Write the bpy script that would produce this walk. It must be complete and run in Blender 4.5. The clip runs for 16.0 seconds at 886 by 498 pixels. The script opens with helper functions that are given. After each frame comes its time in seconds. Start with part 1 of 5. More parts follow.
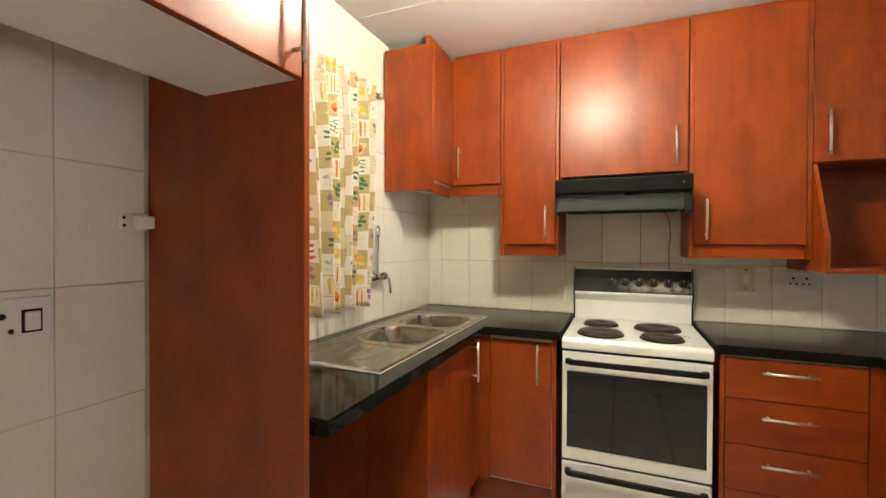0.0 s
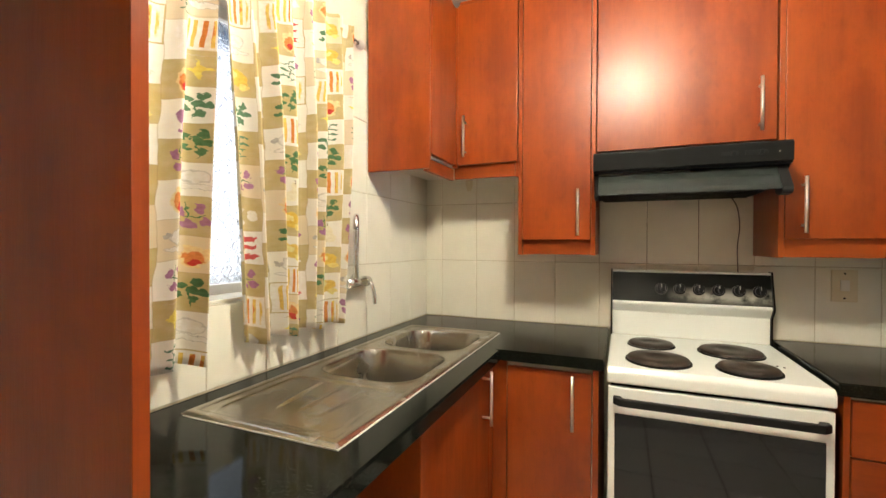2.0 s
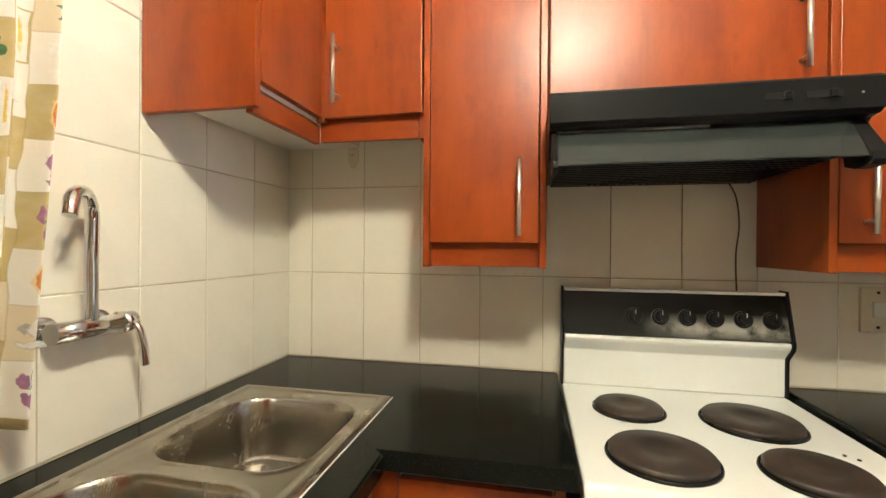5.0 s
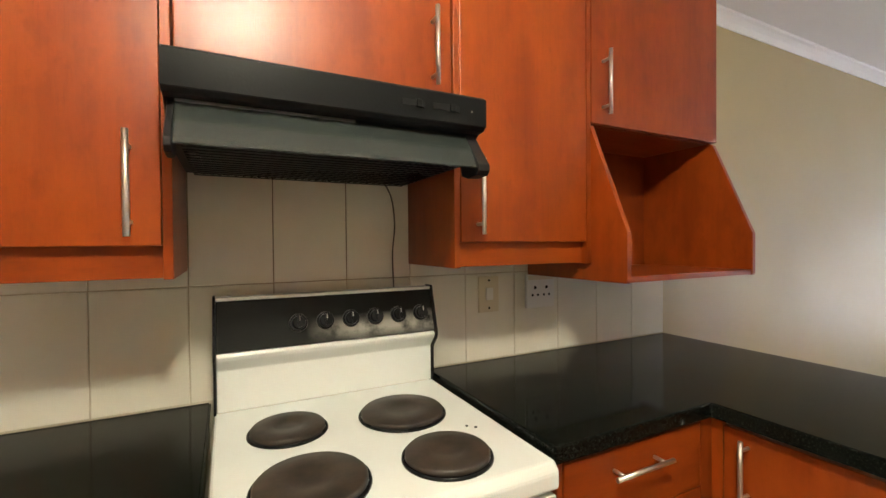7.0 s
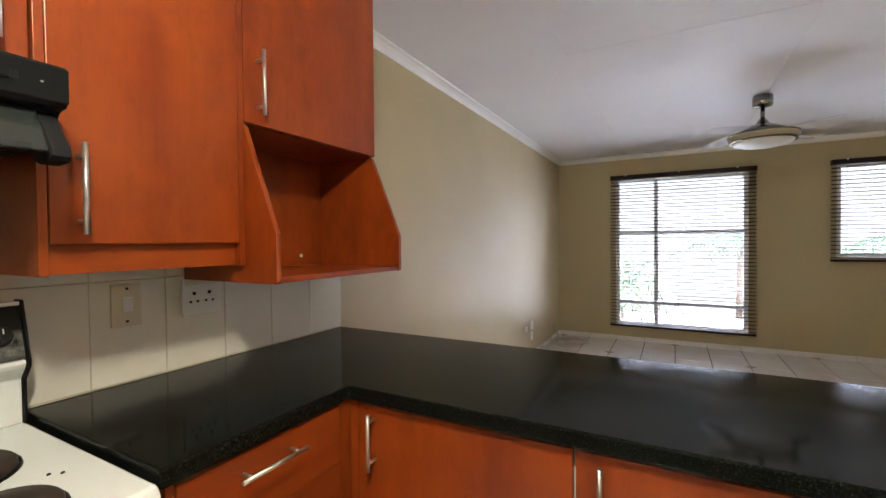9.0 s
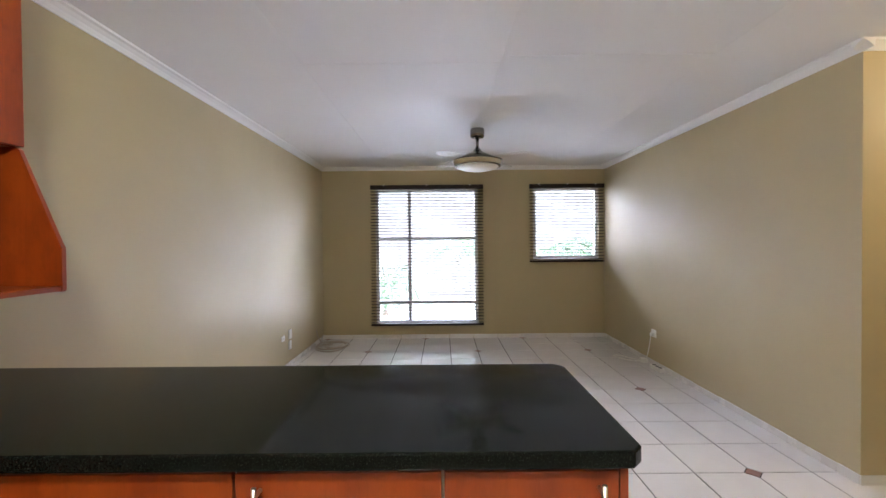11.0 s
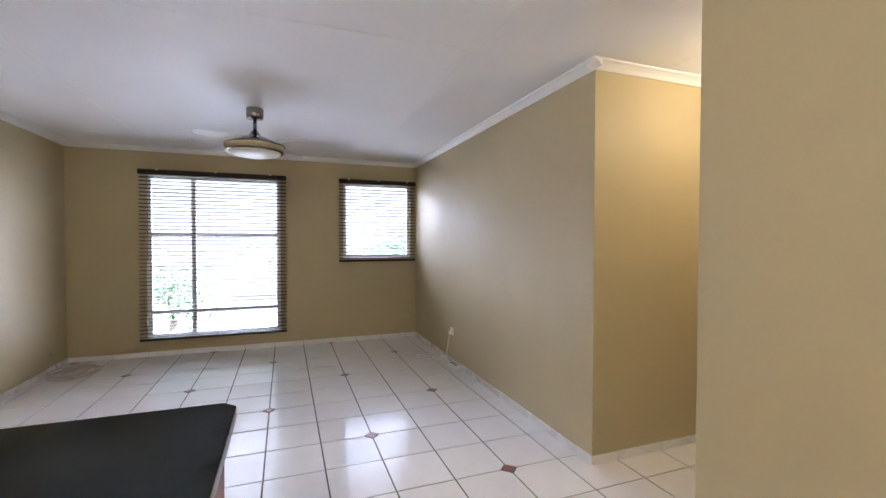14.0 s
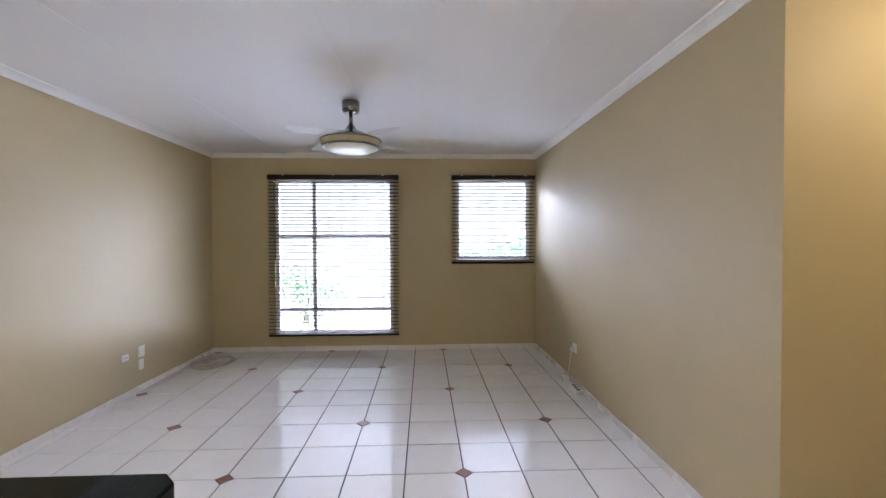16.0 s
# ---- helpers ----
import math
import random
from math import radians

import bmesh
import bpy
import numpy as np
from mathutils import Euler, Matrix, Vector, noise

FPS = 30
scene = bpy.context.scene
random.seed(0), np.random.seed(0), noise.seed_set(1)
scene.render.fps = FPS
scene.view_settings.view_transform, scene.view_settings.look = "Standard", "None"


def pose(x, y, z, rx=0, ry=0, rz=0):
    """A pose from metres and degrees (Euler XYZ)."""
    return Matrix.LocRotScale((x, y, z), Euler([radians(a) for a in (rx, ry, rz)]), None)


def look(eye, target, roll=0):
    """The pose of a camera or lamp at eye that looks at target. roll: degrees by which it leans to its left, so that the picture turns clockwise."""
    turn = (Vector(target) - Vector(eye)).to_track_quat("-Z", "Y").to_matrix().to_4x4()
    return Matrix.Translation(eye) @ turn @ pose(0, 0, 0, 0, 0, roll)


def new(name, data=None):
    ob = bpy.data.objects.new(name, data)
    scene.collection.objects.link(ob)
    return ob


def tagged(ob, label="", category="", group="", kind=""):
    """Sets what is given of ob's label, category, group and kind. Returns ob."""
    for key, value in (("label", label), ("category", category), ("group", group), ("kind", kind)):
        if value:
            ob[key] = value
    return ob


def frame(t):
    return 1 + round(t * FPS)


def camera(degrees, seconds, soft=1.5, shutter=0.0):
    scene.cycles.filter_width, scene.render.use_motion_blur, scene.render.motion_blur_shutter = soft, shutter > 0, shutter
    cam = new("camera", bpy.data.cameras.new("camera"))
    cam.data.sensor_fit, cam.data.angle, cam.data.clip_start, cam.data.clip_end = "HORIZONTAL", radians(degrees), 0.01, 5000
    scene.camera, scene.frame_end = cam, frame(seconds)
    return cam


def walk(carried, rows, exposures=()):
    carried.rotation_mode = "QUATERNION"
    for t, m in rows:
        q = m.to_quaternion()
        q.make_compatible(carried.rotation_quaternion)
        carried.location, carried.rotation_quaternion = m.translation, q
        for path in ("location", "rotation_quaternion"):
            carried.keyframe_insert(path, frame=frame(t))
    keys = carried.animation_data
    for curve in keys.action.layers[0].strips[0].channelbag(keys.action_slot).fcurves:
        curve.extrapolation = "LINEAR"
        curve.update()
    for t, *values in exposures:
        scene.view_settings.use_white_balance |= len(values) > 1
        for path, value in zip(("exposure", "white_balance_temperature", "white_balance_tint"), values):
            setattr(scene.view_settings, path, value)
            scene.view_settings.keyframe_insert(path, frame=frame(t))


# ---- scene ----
cam = camera(91.9, 16.0)
PATH = [
    (0, (0.084, 0.207, 1.299), (-0.679, 2.055, 1.279), 0.2),
    (0.5, (0.051, 0.313, 1.295), (-0.72, 2.158, 1.274), 0.1),
    (1, (-0.005, 0.448, 1.291), (-0.778, 2.292, 1.273), 0.2),
    (1.5, (-0.064, 0.58, 1.288), (-0.836, 2.424, 1.267), 0.1),
    (2, (-0.116, 0.699, 1.282), (-0.885, 2.545, 1.261), 0.2),
    (2.5, (-0.153, 0.836, 1.285), (-0.918, 2.684, 1.265), 0.1),
    (3, (-0.184, 0.974, 1.281), (-0.95, 2.821, 1.272), 0.2),
    (3.2, (-0.186, 1.016, 1.291), (-0.956, 2.862, 1.277), 0.1),
    (5.5, (-0.258, 1.518, 1.293), (-0.367, 3.515, 1.284), -0.0),
    (6, (-0.236, 1.564, 1.294), (0.03, 3.547, 1.286), -0.6),
    (6.5, (-0.183, 1.576, 1.305), (0.42, 3.483, 1.279), -0.4),
    (7, (-0.124, 1.573, 1.303), (0.777, 3.359, 1.277), -0.5),
    (7.5, (-0.086, 1.563, 1.298), (1.1, 3.173, 1.269), -0.4),
    (8, (-0.03, 1.523, 1.296), (1.402, 2.919, 1.263), -0.6),
    (8.5, (0.002, 1.471, 1.295), (1.625, 2.64, 1.264), -0.5),
    (9, (0.022, 1.416, 1.304), (1.781, 2.366, 1.269), -0.5),
    (9.5, (0.044, 1.35, 1.309), (1.906, 2.081, 1.272), -0.4),
    (10, (0.058, 1.281, 1.321), (1.991, 1.791, 1.28), -0.3),
    (10.2, (0.06, 1.252, 1.32), (2.016, 1.668, 1.286), -0.4),
    (12.3, (0.093, 0.96, 1.374), (2.005, 0.375, 1.326), 0.1),
    (12.5, (0.108, 0.913, 1.367), (2.003, 0.275, 1.321), 0.1),
    (13, (0.162, 0.802, 1.356), (2.039, 0.113, 1.31), 0.1),
    (13.5, (0.219, 0.713, 1.356), (2.095, 0.02, 1.311), 0.1),
    (14, (0.304, 0.609, 1.344), (2.18, -0.083, 1.301), 0.1),
    (14.5, (0.424, 0.515, 1.344), (2.325, -0.105, 1.301), 0.1),
    (15, (0.54, 0.442, 1.331), (2.482, -0.031, 1.291), -0.0),
    (15.5, (0.668, 0.359, 1.33), (2.645, 0.063, 1.291), -0.1),
    (16, (0.775, 0.279, 1.335), (2.773, 0.192, 1.297), -0.2),
]
walk(cam, [(t, look(eye, target, roll)) for t, eye, target, roll in PATH],
     [(0, -0.15, 6500, 10), (2.5, 0, 6500, 10), (5.5, 0, 6500, 10), (7, -0.05, 6500, 10), (9, -0.12, 6150, 11), (10.2, -0.06, 6050, 11), (12.5, 0.06, 5750, 12), (16, 0.02, 5750, 12)])

# ---- light and exposure ----
world = bpy.data.worlds.new("world")
scene.world = world
world.use_nodes = True
wn = world.node_tree
sky = wn.nodes.new("ShaderNodeTexSky")
sky.sky_type, sky.sun_disc = "NISHITA", False
sky.sun_elevation, sky.sun_rotation = radians(50), radians(200)
wn.links.new(sky.outputs[0], wn.nodes["Background"].inputs[0])
wn.nodes["Background"].inputs[1].default_value = 0.15


def lamp(name, kind, m, energy, color, **more):
    data = bpy.data.lights.new(name, kind)
    data.energy, data.color = energy, color
    if kind == "SUN":
        data.angle = radians(more["angle"])
    if kind == "POINT":
        data.shadow_soft_size = more["radius"]
    if kind == "AREA":
        data.shape, data.size, data.size_y = "RECTANGLE", more["size"], more["size_y"]
    ob = new(name, data)
    ob.matrix_world = m
    return ob


lamp("sun", "SUN", look((0, 0, 0), (0.25, 0.75, -0.7)), 4.0, (1, 0.97, 0.92), angle=12)
# area lamps added outside the windows in place of sky and yard-bounce light
lamp("daylight_fill", "AREA", look((10.5, 0.6, 3.95), (2.0, 0.6, 1.2)), 5800, (0.76, 0.81, 1.0), size=8, size_y=2.0)
lamp("daylight_fill", "AREA", look((7.7, 0.6, -0.13), (7.2, 0.6, 5.0)), 2200, (0.77, 0.82, 1.0), size=5.0, size_y=1.9)
lamp("daylight_fill", "AREA", look((-1.42, 1.5, 1.55), (0, 1.5, 1.3)), 6, (0.9, 0.95, 1.0), size=0.85, size_y=0.8)
lamp("kitchen_bulb", "POINT", pose(-0.07, 1.45, 2.285), 129, (1.0, 0.93, 0.71), radius=0.1)
lamp("passage_bulb", "POINT", pose(1.75, -1.85, 2.2), 18, (1.0, 0.78, 0.5), radius=0.1)

# ---- materials ----


class Nodes:
    """A small wrapper to write node materials in few lines."""

    def __init__(self, name, rough=0.5, metal=0.0, color=(0.8, 0.8, 0.8), coat=0.0):
        self.m = bpy.data.materials.new(name)
        self.m.use_nodes = True
        self.t = self.m.node_tree
        self.b = self.t.nodes["Principled BSDF"]
        self.b.inputs["Roughness"].default_value = rough
        self.b.inputs["Metallic"].default_value = metal
        self.b.inputs["Base Color"].default_value = (*color, 1)
        self.b.inputs["Coat Weight"].default_value = coat
        self.b.inputs["Coat Roughness"].default_value = 0.1

    def node(self, kind, **props):
        n = self.t.nodes.new("ShaderNode" + kind)
        for k, v in props.items():
            if k == "operation":
                n.operation = v
            if k == "data_type":
                n.data_type = v
            if k == "blend_type":
                n.blend_type = v
        return n

    def put(self, socket, v):
        if isinstance(v, bpy.types.NodeSocket):
            self.t.links.new(v, socket)
        else:
            socket.default_value = v
        return self

    def math(self, op, a, b=0.0, c=0.0):
        n = self.node("Math", operation=op)
        for i, v in enumerate((a, b, c)):
            self.put(n.inputs[i], v)
        return n.outputs[0]

    def coords(self, which="Object", scale=(1, 1, 1), turn=(0, 0, 0)):
        c = self.node("TexCoord")
        mp = self.node("Mapping")
        self.put(mp.inputs["Vector"], c.outputs[which])
        mp.inputs["Scale"].default_value = scale
        mp.inputs["Rotation"].default_value = turn
        return mp.outputs[0]

    def noise(self, vec, scale, detail=4.0, rough=0.5, distort=0.0):
        n = self.node("TexNoise")
        self.put(n.inputs["Vector"], vec)
        n.inputs["Scale"].default_value, n.inputs["Detail"].default_value = scale, detail
        n.inputs["Roughness"].default_value, n.inputs["Distortion"].default_value = rough, distort
        return n.outputs["Fac"]

    def ramp(self, fac, *stops):
        n = self.node("ValToRGB")
        self.put(n.inputs[0], fac)
        e = n.color_ramp.elements
        while len(e) < len(stops):
            e.new(0.5)
        for el, (p, c) in zip(e, stops):
            el.position = p
            el.color = (*c, 1) if len(c) == 3 else c
        return n.outputs[0]

    def mix(self, fac, a, b, blend="MIX"):
        n = self.node("Mix", data_type="RGBA", blend_type=blend)
        self.put(n.inputs[0], fac)
        for s, v in ((n.inputs[6], a), (n.inputs[7], b)):
            self.put(s, (*v, 1) if isinstance(v, tuple) and len(v) == 3 else v)
        return n.outputs[2]

    def range(self, v, a, b, lo, hi):
        n = self.node("MapRange")
        for i, x in enumerate((v, a, b, lo, hi)):
            self.put(n.inputs[i], x)
        return n.outputs[0]

    def bump(self, height, strength, distance=0.002):
        n = self.node("Bump")
        self.put(n.inputs["Height"], height)
        n.inputs["Strength"].default_value, n.inputs["Distance"].default_value = strength, distance
        self.put(self.b.inputs["Normal"], n.outputs[0])
        return self

    def color(self, v):
        self.put(self.b.inputs["Base Color"], v)
        return self

    def rough(self, v):
        self.put(self.b.inputs["Roughness"], v)
        return self


def wood_material(name, grain=(9, 9, 0.55)):
    """Cherry laminate; the grain runs along the axis whose scale is small."""
    n = Nodes(name, 0.4)
    n.b.inputs["Specular IOR Level"].default_value = 0.4
    c = n.coords("Object", grain)
    info = n.node("ObjectInfo")
    add = n.node("VectorMath", operation="ADD")
    n.put(add.inputs[0], c)
    sc = n.math("MULTIPLY", info.outputs["Random"], 37.0)
    n.put(add.inputs[1], sc)
    v = add.outputs[0]
    big = n.noise(v, 0.7, 3, 0.5, 0.8)
    fine = n.noise(v, 9.0, 5, 0.6, 0.6)
    pore = n.noise(v, 42.0, 3, 0.6)
    base = n.ramp(big, (0.3, (0.175, 0.025, 0.0025)), (0.5, (0.225, 0.036, 0.0035)), (0.7, (0.28, 0.05, 0.005)))
    col = n.mix(n.range(fine, 0.4, 0.7, 0.0, 0.2), base, (0.11, 0.016, 0.003))
    col = n.mix(n.range(pore, 0.58, 0.72, 0.0, 0.22), col, (0.10, 0.013, 0.003))
    cloud = n.node("VectorMath", operation="ADD")
    n.put(cloud.inputs[0], n.coords("Object", tuple(5.0 if g > 1 else 2.6 for g in grain)))
    n.put(cloud.inputs[1], sc)
    blot = n.noise(cloud.outputs[0], 2.0, 5, 0.62)
    col = n.mix(n.range(blot, 0.42, 0.66, 0.0, 0.5), col, (0.34, 0.063, 0.006))
    fleck = n.noise(cloud.outputs[0], 7.0, 3, 0.55)
    col = n.mix(n.range(fleck, 0.60, 0.72, 0.0, 0.25), col, (0.13, 0.019, 0.003))
    n.color(col).rough(n.range(fine, 0.3, 0.8, 0.32, 0.39)).bump(pore, 0.25, 0.0006)
    return n.m


WOOD = wood_material("cherry_laminate")
WOOD_H = wood_material("cherry_laminate_across", (0.55, 9, 9))
WOOD_Y = wood_material("cherry_laminate_along", (9, 0.55, 9))


def paint_material(name, color, rough=0.6, dirt=0.06):
    n = Nodes(name, rough)
    c = n.coords()
    a, b = n.noise(c, 1.3, 4, 0.55), n.noise(c, 170.0, 3)
    dark = tuple(v * (1 - dirt * 2) for v in color)
    col = n.mix(n.range(a, 0.3, 0.7, 0.0, 0.6), color, dark)
    n.color(col).rough(n.range(a, 0.3, 0.7, rough - 0.06, rough + 0.06)).bump(b, 0.18, 0.0015)
    return n.m


BEIGE = paint_material("beige_wall_paint", (0.465, 0.385, 0.218), 0.56, 0.04)
CREAM = paint_material("cream_wall_paint", (0.74, 0.69, 0.56), 0.6)
CEIL = paint_material("white_ceiling_paint", (0.84, 0.83, 0.81), 0.7, 0.03)
CORN = paint_material("white_cornice_paint", (0.84, 0.83, 0.81), 0.6, 0.02)
WHITEBOARD = paint_material("white_melamine", (0.76, 0.74, 0.68), 0.4, 0.03)
PLASTER = paint_material("pale_outdoor_plaster", (0.72, 0.70, 0.65), 0.8)
ENAMEL = paint_material("white_enamel", (0.83, 0.85, 0.82), 0.2, 0.03)
PLASTIC = paint_material("white_plastic", (0.78, 0.77, 0.72), 0.35, 0.03)
OLDPLASTIC = paint_material("cream_plastic", (0.70, 0.63, 0.46), 0.35, 0.03)
BLACK = paint_material("black_gloss_enamel", (0.008, 0.0085, 0.009), 0.28, 0.1)
DARKPLASTIC = paint_material("black_plastic", (0.012, 0.012, 0.013), 0.35, 0.1)
BLACK.node_tree.nodes["Principled BSDF"].inputs["Specular IOR Level"].default_value = 0.1
DARKPLASTIC.node_tree.nodes["Principled BSDF"].inputs["Specular IOR Level"].default_value = 0.14
BLIND = paint_material("dark_brown_slat", (0.02, 0.013, 0.010), 0.5, 0.1)
BLIND.node_tree.nodes["Principled BSDF"].inputs["Specular IOR Level"].default_value = 0.15
FRAMEWHITE = paint_material("white_window_steel", (0.75, 0.75, 0.74), 0.4, 0.03)
ROPE = paint_material("pale_cable_sheath", (0.46, 0.40, 0.34), 0.5)
CORD = paint_material("brown_cord", (0.07, 0.055, 0.04), 0.5)
GROUT_F = paint_material("floor_grout", (0.06, 0.05, 0.043), 0.85, 0.15)


def tile_material(name, color, rough, vary, spot=0.12):
    n = Nodes(name, rough)
    c = n.coords()
    info = n.node("ObjectInfo")
    geo = n.node("NewGeometry")
    r = n.math("ADD", info.outputs["Random"], geo.outputs["Random Per Island"])
    a = n.noise(c, 6.0, 5, 0.6)
    dark = tuple(v * (1 - vary) for v in color)
    col = n.mix(n.range(n.math("FRACT", r), 0.0, 1.0, 0.0, 0.7), color, dark)
    col = n.mix(n.range(a, 0.45, 0.75, 0.0, spot * 3), col, tuple(v * 0.86 for v in color))
    n.color(col).rough(n.range(a, 0.3, 0.7, rough * 0.75, rough * 1.4))
    n.bump(n.noise(c, 14.0, 2), 0.25, 0.0012)
    return n.m


def grout_material():
    """Pale wall grout, browned by cooking grease in the strip behind the stove."""
    n = Nodes("wall_grout", 0.85)
    c = n.coords()
    sep = n.node("SeparateXYZ")
    n.put(sep.inputs[0], c)
    side = n.range(n.math("ABSOLUTE", n.math("SUBTRACT", sep.outputs[0], 0.09)), 0.24, 0.36, 1.0, 0.0)
    grease = n.math("MULTIPLY", side, n.range(sep.outputs[2], 1.17, 1.24, 0.0, 1.0))
    col = n.mix(n.range(n.noise(c, 5.0, 4), 0.35, 0.7, 0.0, 1.0), (0.66, 0.60, 0.46), (0.42, 0.34, 0.21))
    n.color(n.mix(grease, col, (0.16, 0.10, 0.05)))
    return n.m


GROUT_W = grout_material()
WTILE = tile_material("cream_wall_tile", (0.83, 0.80, 0.69), 0.13, 0.04)
FTILE = tile_material("white_floor_tile", (0.80, 0.78, 0.77), 0.11, 0.05)
SKIRT = tile_material("white_skirting_tile", (0.76, 0.74, 0.71), 0.25, 0.05)
DIAMOND = tile_material("terracotta_inset_tile", (0.20, 0.075, 0.05), 0.3, 0.2)


def granite_material():
    n = Nodes("black_granite", 0.1)
    n.b.inputs["Specular IOR Level"].default_value = 0.15
    n.b.inputs["IOR"].default_value = 1.36
    c = n.coords()
    v = n.node("TexVoronoi")
    n.put(v.inputs["Vector"], c)
    v.inputs["Scale"].default_value = 260
    a, b = n.noise(c, 210, 3, 0.7), n.noise(c, 9, 4, 0.6)
    col = n.ramp(a, (0.45, (0.003, 0.0035, 0.003)), (0.6, (0.009, 0.011, 0.009)), (0.75, (0.05, 0.052, 0.045)))
    col = n.mix(n.range(v.outputs["Distance"], 0.0, 0.25, 0.35, 0.0), col, (0.03, 0.033, 0.027))
    n.color(col).rough(n.range(b, 0.35, 0.7, 0.06, 0.12))
    return n.m


GRANITE = granite_material()


def steel_material(name, color, rough, scale):
    n = Nodes(name, rough, 1.0, color)
    a = n.noise(n.coords("Object", scale), 60, 3, 0.6)
    b = n.noise(n.coords(), 7, 4, 0.6)
    n.rough(n.math("ADD", n.range(a, 0.3, 0.7, rough * 0.8, rough * 1.2), n.range(b, 0.4, 0.7, 0.0, 0.08)))
    return n.m


STEEL = steel_material("brushed_steel", (0.5, 0.47, 0.42), 0.25, (1, 12, 1))


def stained_steel():
    """Sink steel with brownish water stains."""
    n = Nodes("stained_sink_steel", 0.25, 1.0)
    c = n.coords()
    a, b = n.noise(n.coords("Object", (14, 1, 1)), 50, 3, 0.6), n.noise(n.coords("Object", (2.5, 1, 1)), 6, 5, 0.65, 0.8)
    n.color(n.mix(n.range(b, 0.48, 0.75, 0.0, 0.45), (0.43, 0.405, 0.355), (0.33, 0.26, 0.18)))
    n.rough(n.math("ADD", n.range(a, 0.3, 0.7, 0.2, 0.24), n.range(n.noise(c, 9, 4), 0.4, 0.7, 0.0, 0.08)))
    return n.m


SINKSTEEL = stained_steel()
NICKEL = steel_material("satin_nickel", (0.74, 0.71, 0.66), 0.36, (8, 8, 1))
FANMETAL = steel_material("dark_satin_nickel", (0.22, 0.21, 0.19), 0.14, (1, 1, 1))
CHROME = steel_material("chrome", (0.78, 0.78, 0.77), 0.06, (1, 1, 1))
HOTPLATE = Nodes("brown_black_hotplate", 0.5)
HOTPLATE.color(HOTPLATE.ramp(HOTPLATE.noise(HOTPLATE.coords(), 22, 4, 0.6), (0.35, (0.012, 0.009, 0.007)), (0.7, (0.05, 0.034, 0.024))))
HOTPLATE = HOTPLATE.m
WORN = Nodes("worn_black_panel", 0.2, 0.0)
worn_n = WORN.noise(WORN.coords("Object", (1, 1, 1)), 16, 5, 0.62)
worn_at = WORN.node("SeparateXYZ")
WORN.put(worn_at.inputs[0], WORN.coords())
worn_band = WORN.math("MULTIPLY", WORN.range(WORN.math("ABSOLUTE", WORN.math("SUBTRACT", worn_at.outputs[2], 1.074)), 0.008, 0.036, 1.0, 0.0),
                      WORN.range(worn_at.outputs[0], -0.08, 0.06, 0.0, 1.0))
worn_f = WORN.math("MULTIPLY", worn_band, WORN.range(worn_n, 0.3, 0.55, 0.0, 1.0))
WORN.color(WORN.mix(worn_f, (0.016, 0.017, 0.016), (0.36, 0.35, 0.31)))
WORN.b.inputs["Specular IOR Level"].default_value = 0.2
WORN = WORN.m
WORNRING = Nodes("worn_grey_metal", 0.35, 0.6, (0.16, 0.155, 0.14)).m
OVENGLASS = Nodes("dark_oven_glass", 0.05, 0.0, (0.004, 0.004, 0.004)).m
SMOKED = Nodes("smoked_visor", 0.22, 0.0, (0.03, 0.036, 0.034))
SMOKED.b.inputs["Alpha"].default_value = 0.78
SMOKED = SMOKED.m


def glass_material(name, rough=0.0, color=(1, 1, 1), bumpy=0.0):
    n = Nodes(name, rough, 0.0, color)
    n.b.inputs["Transmission Weight"].default_value = 1.0
    n.b.inputs["IOR"].default_value = 1.45
    if bumpy:
        n.bump(n.noise(n.coords(), 38, 3, 0.55, 1.5), bumpy, 0.01)
    return n.m


GLASS = glass_material("clear_glass")
ACRYLIC = Nodes("clear_acrylic", 0.06, 0.0, (0.9, 0.92, 0.95))
ACRYLIC.b.inputs["Alpha"].default_value = 0.13
ACRYLIC = ACRYLIC.m
OBSCURE = glass_material("obscure_glass", 0.25, (1, 1, 1), 0.6)
obs = OBSCURE.node_tree
obs_v, obs_r, obs_c = obs.nodes.new("ShaderNodeTexVoronoi"), obs.nodes.new("ShaderNodeValToRGB"), obs.nodes.new("ShaderNodeTexCoord")
obs_v.feature = "DISTANCE_TO_EDGE"
obs_v.inputs["Scale"].default_value = 34
obs_r.color_ramp.elements[0].color, obs_r.color_ramp.elements[1].color = (0.42, 0.43, 0.45, 1), (0.64, 0.66, 0.68, 1)
obs_r.color_ramp.elements[1].position = 0.12
obs.links.new(obs_c.outputs["Object"], obs_v.inputs["Vector"])
obs.links.new(obs_v.outputs["Distance"], obs_r.inputs[0])
obs.links.new(obs_r.outputs[0], obs.nodes["Principled BSDF"].inputs["Base Color"])
DIFFUSER = Nodes("frosted_lamp_glass", 0.35, 0.0, (0.72, 0.70, 0.60)).m
AMBER = Nodes("amber_lamp_glass", 0.15, 0.0, (0.42, 0.36, 0.24)).m
FOLIAGE = Nodes("palm_leaf", 0.5)
FOLIAGE.color(FOLIAGE.ramp(FOLIAGE.noise(FOLIAGE.coords(), 5, 3), (0.3, (0.03, 0.075, 0.02)), (0.7, (0.10, 0.17, 0.06))))
FOLIAGE = FOLIAGE.m
BARK = paint_material("grey_bark", (0.16, 0.12, 0.09), 0.9, 0.3)
PAVING = paint_material("pale_concrete_ground", (0.66, 0.64, 0.60), 0.85, 0.12)


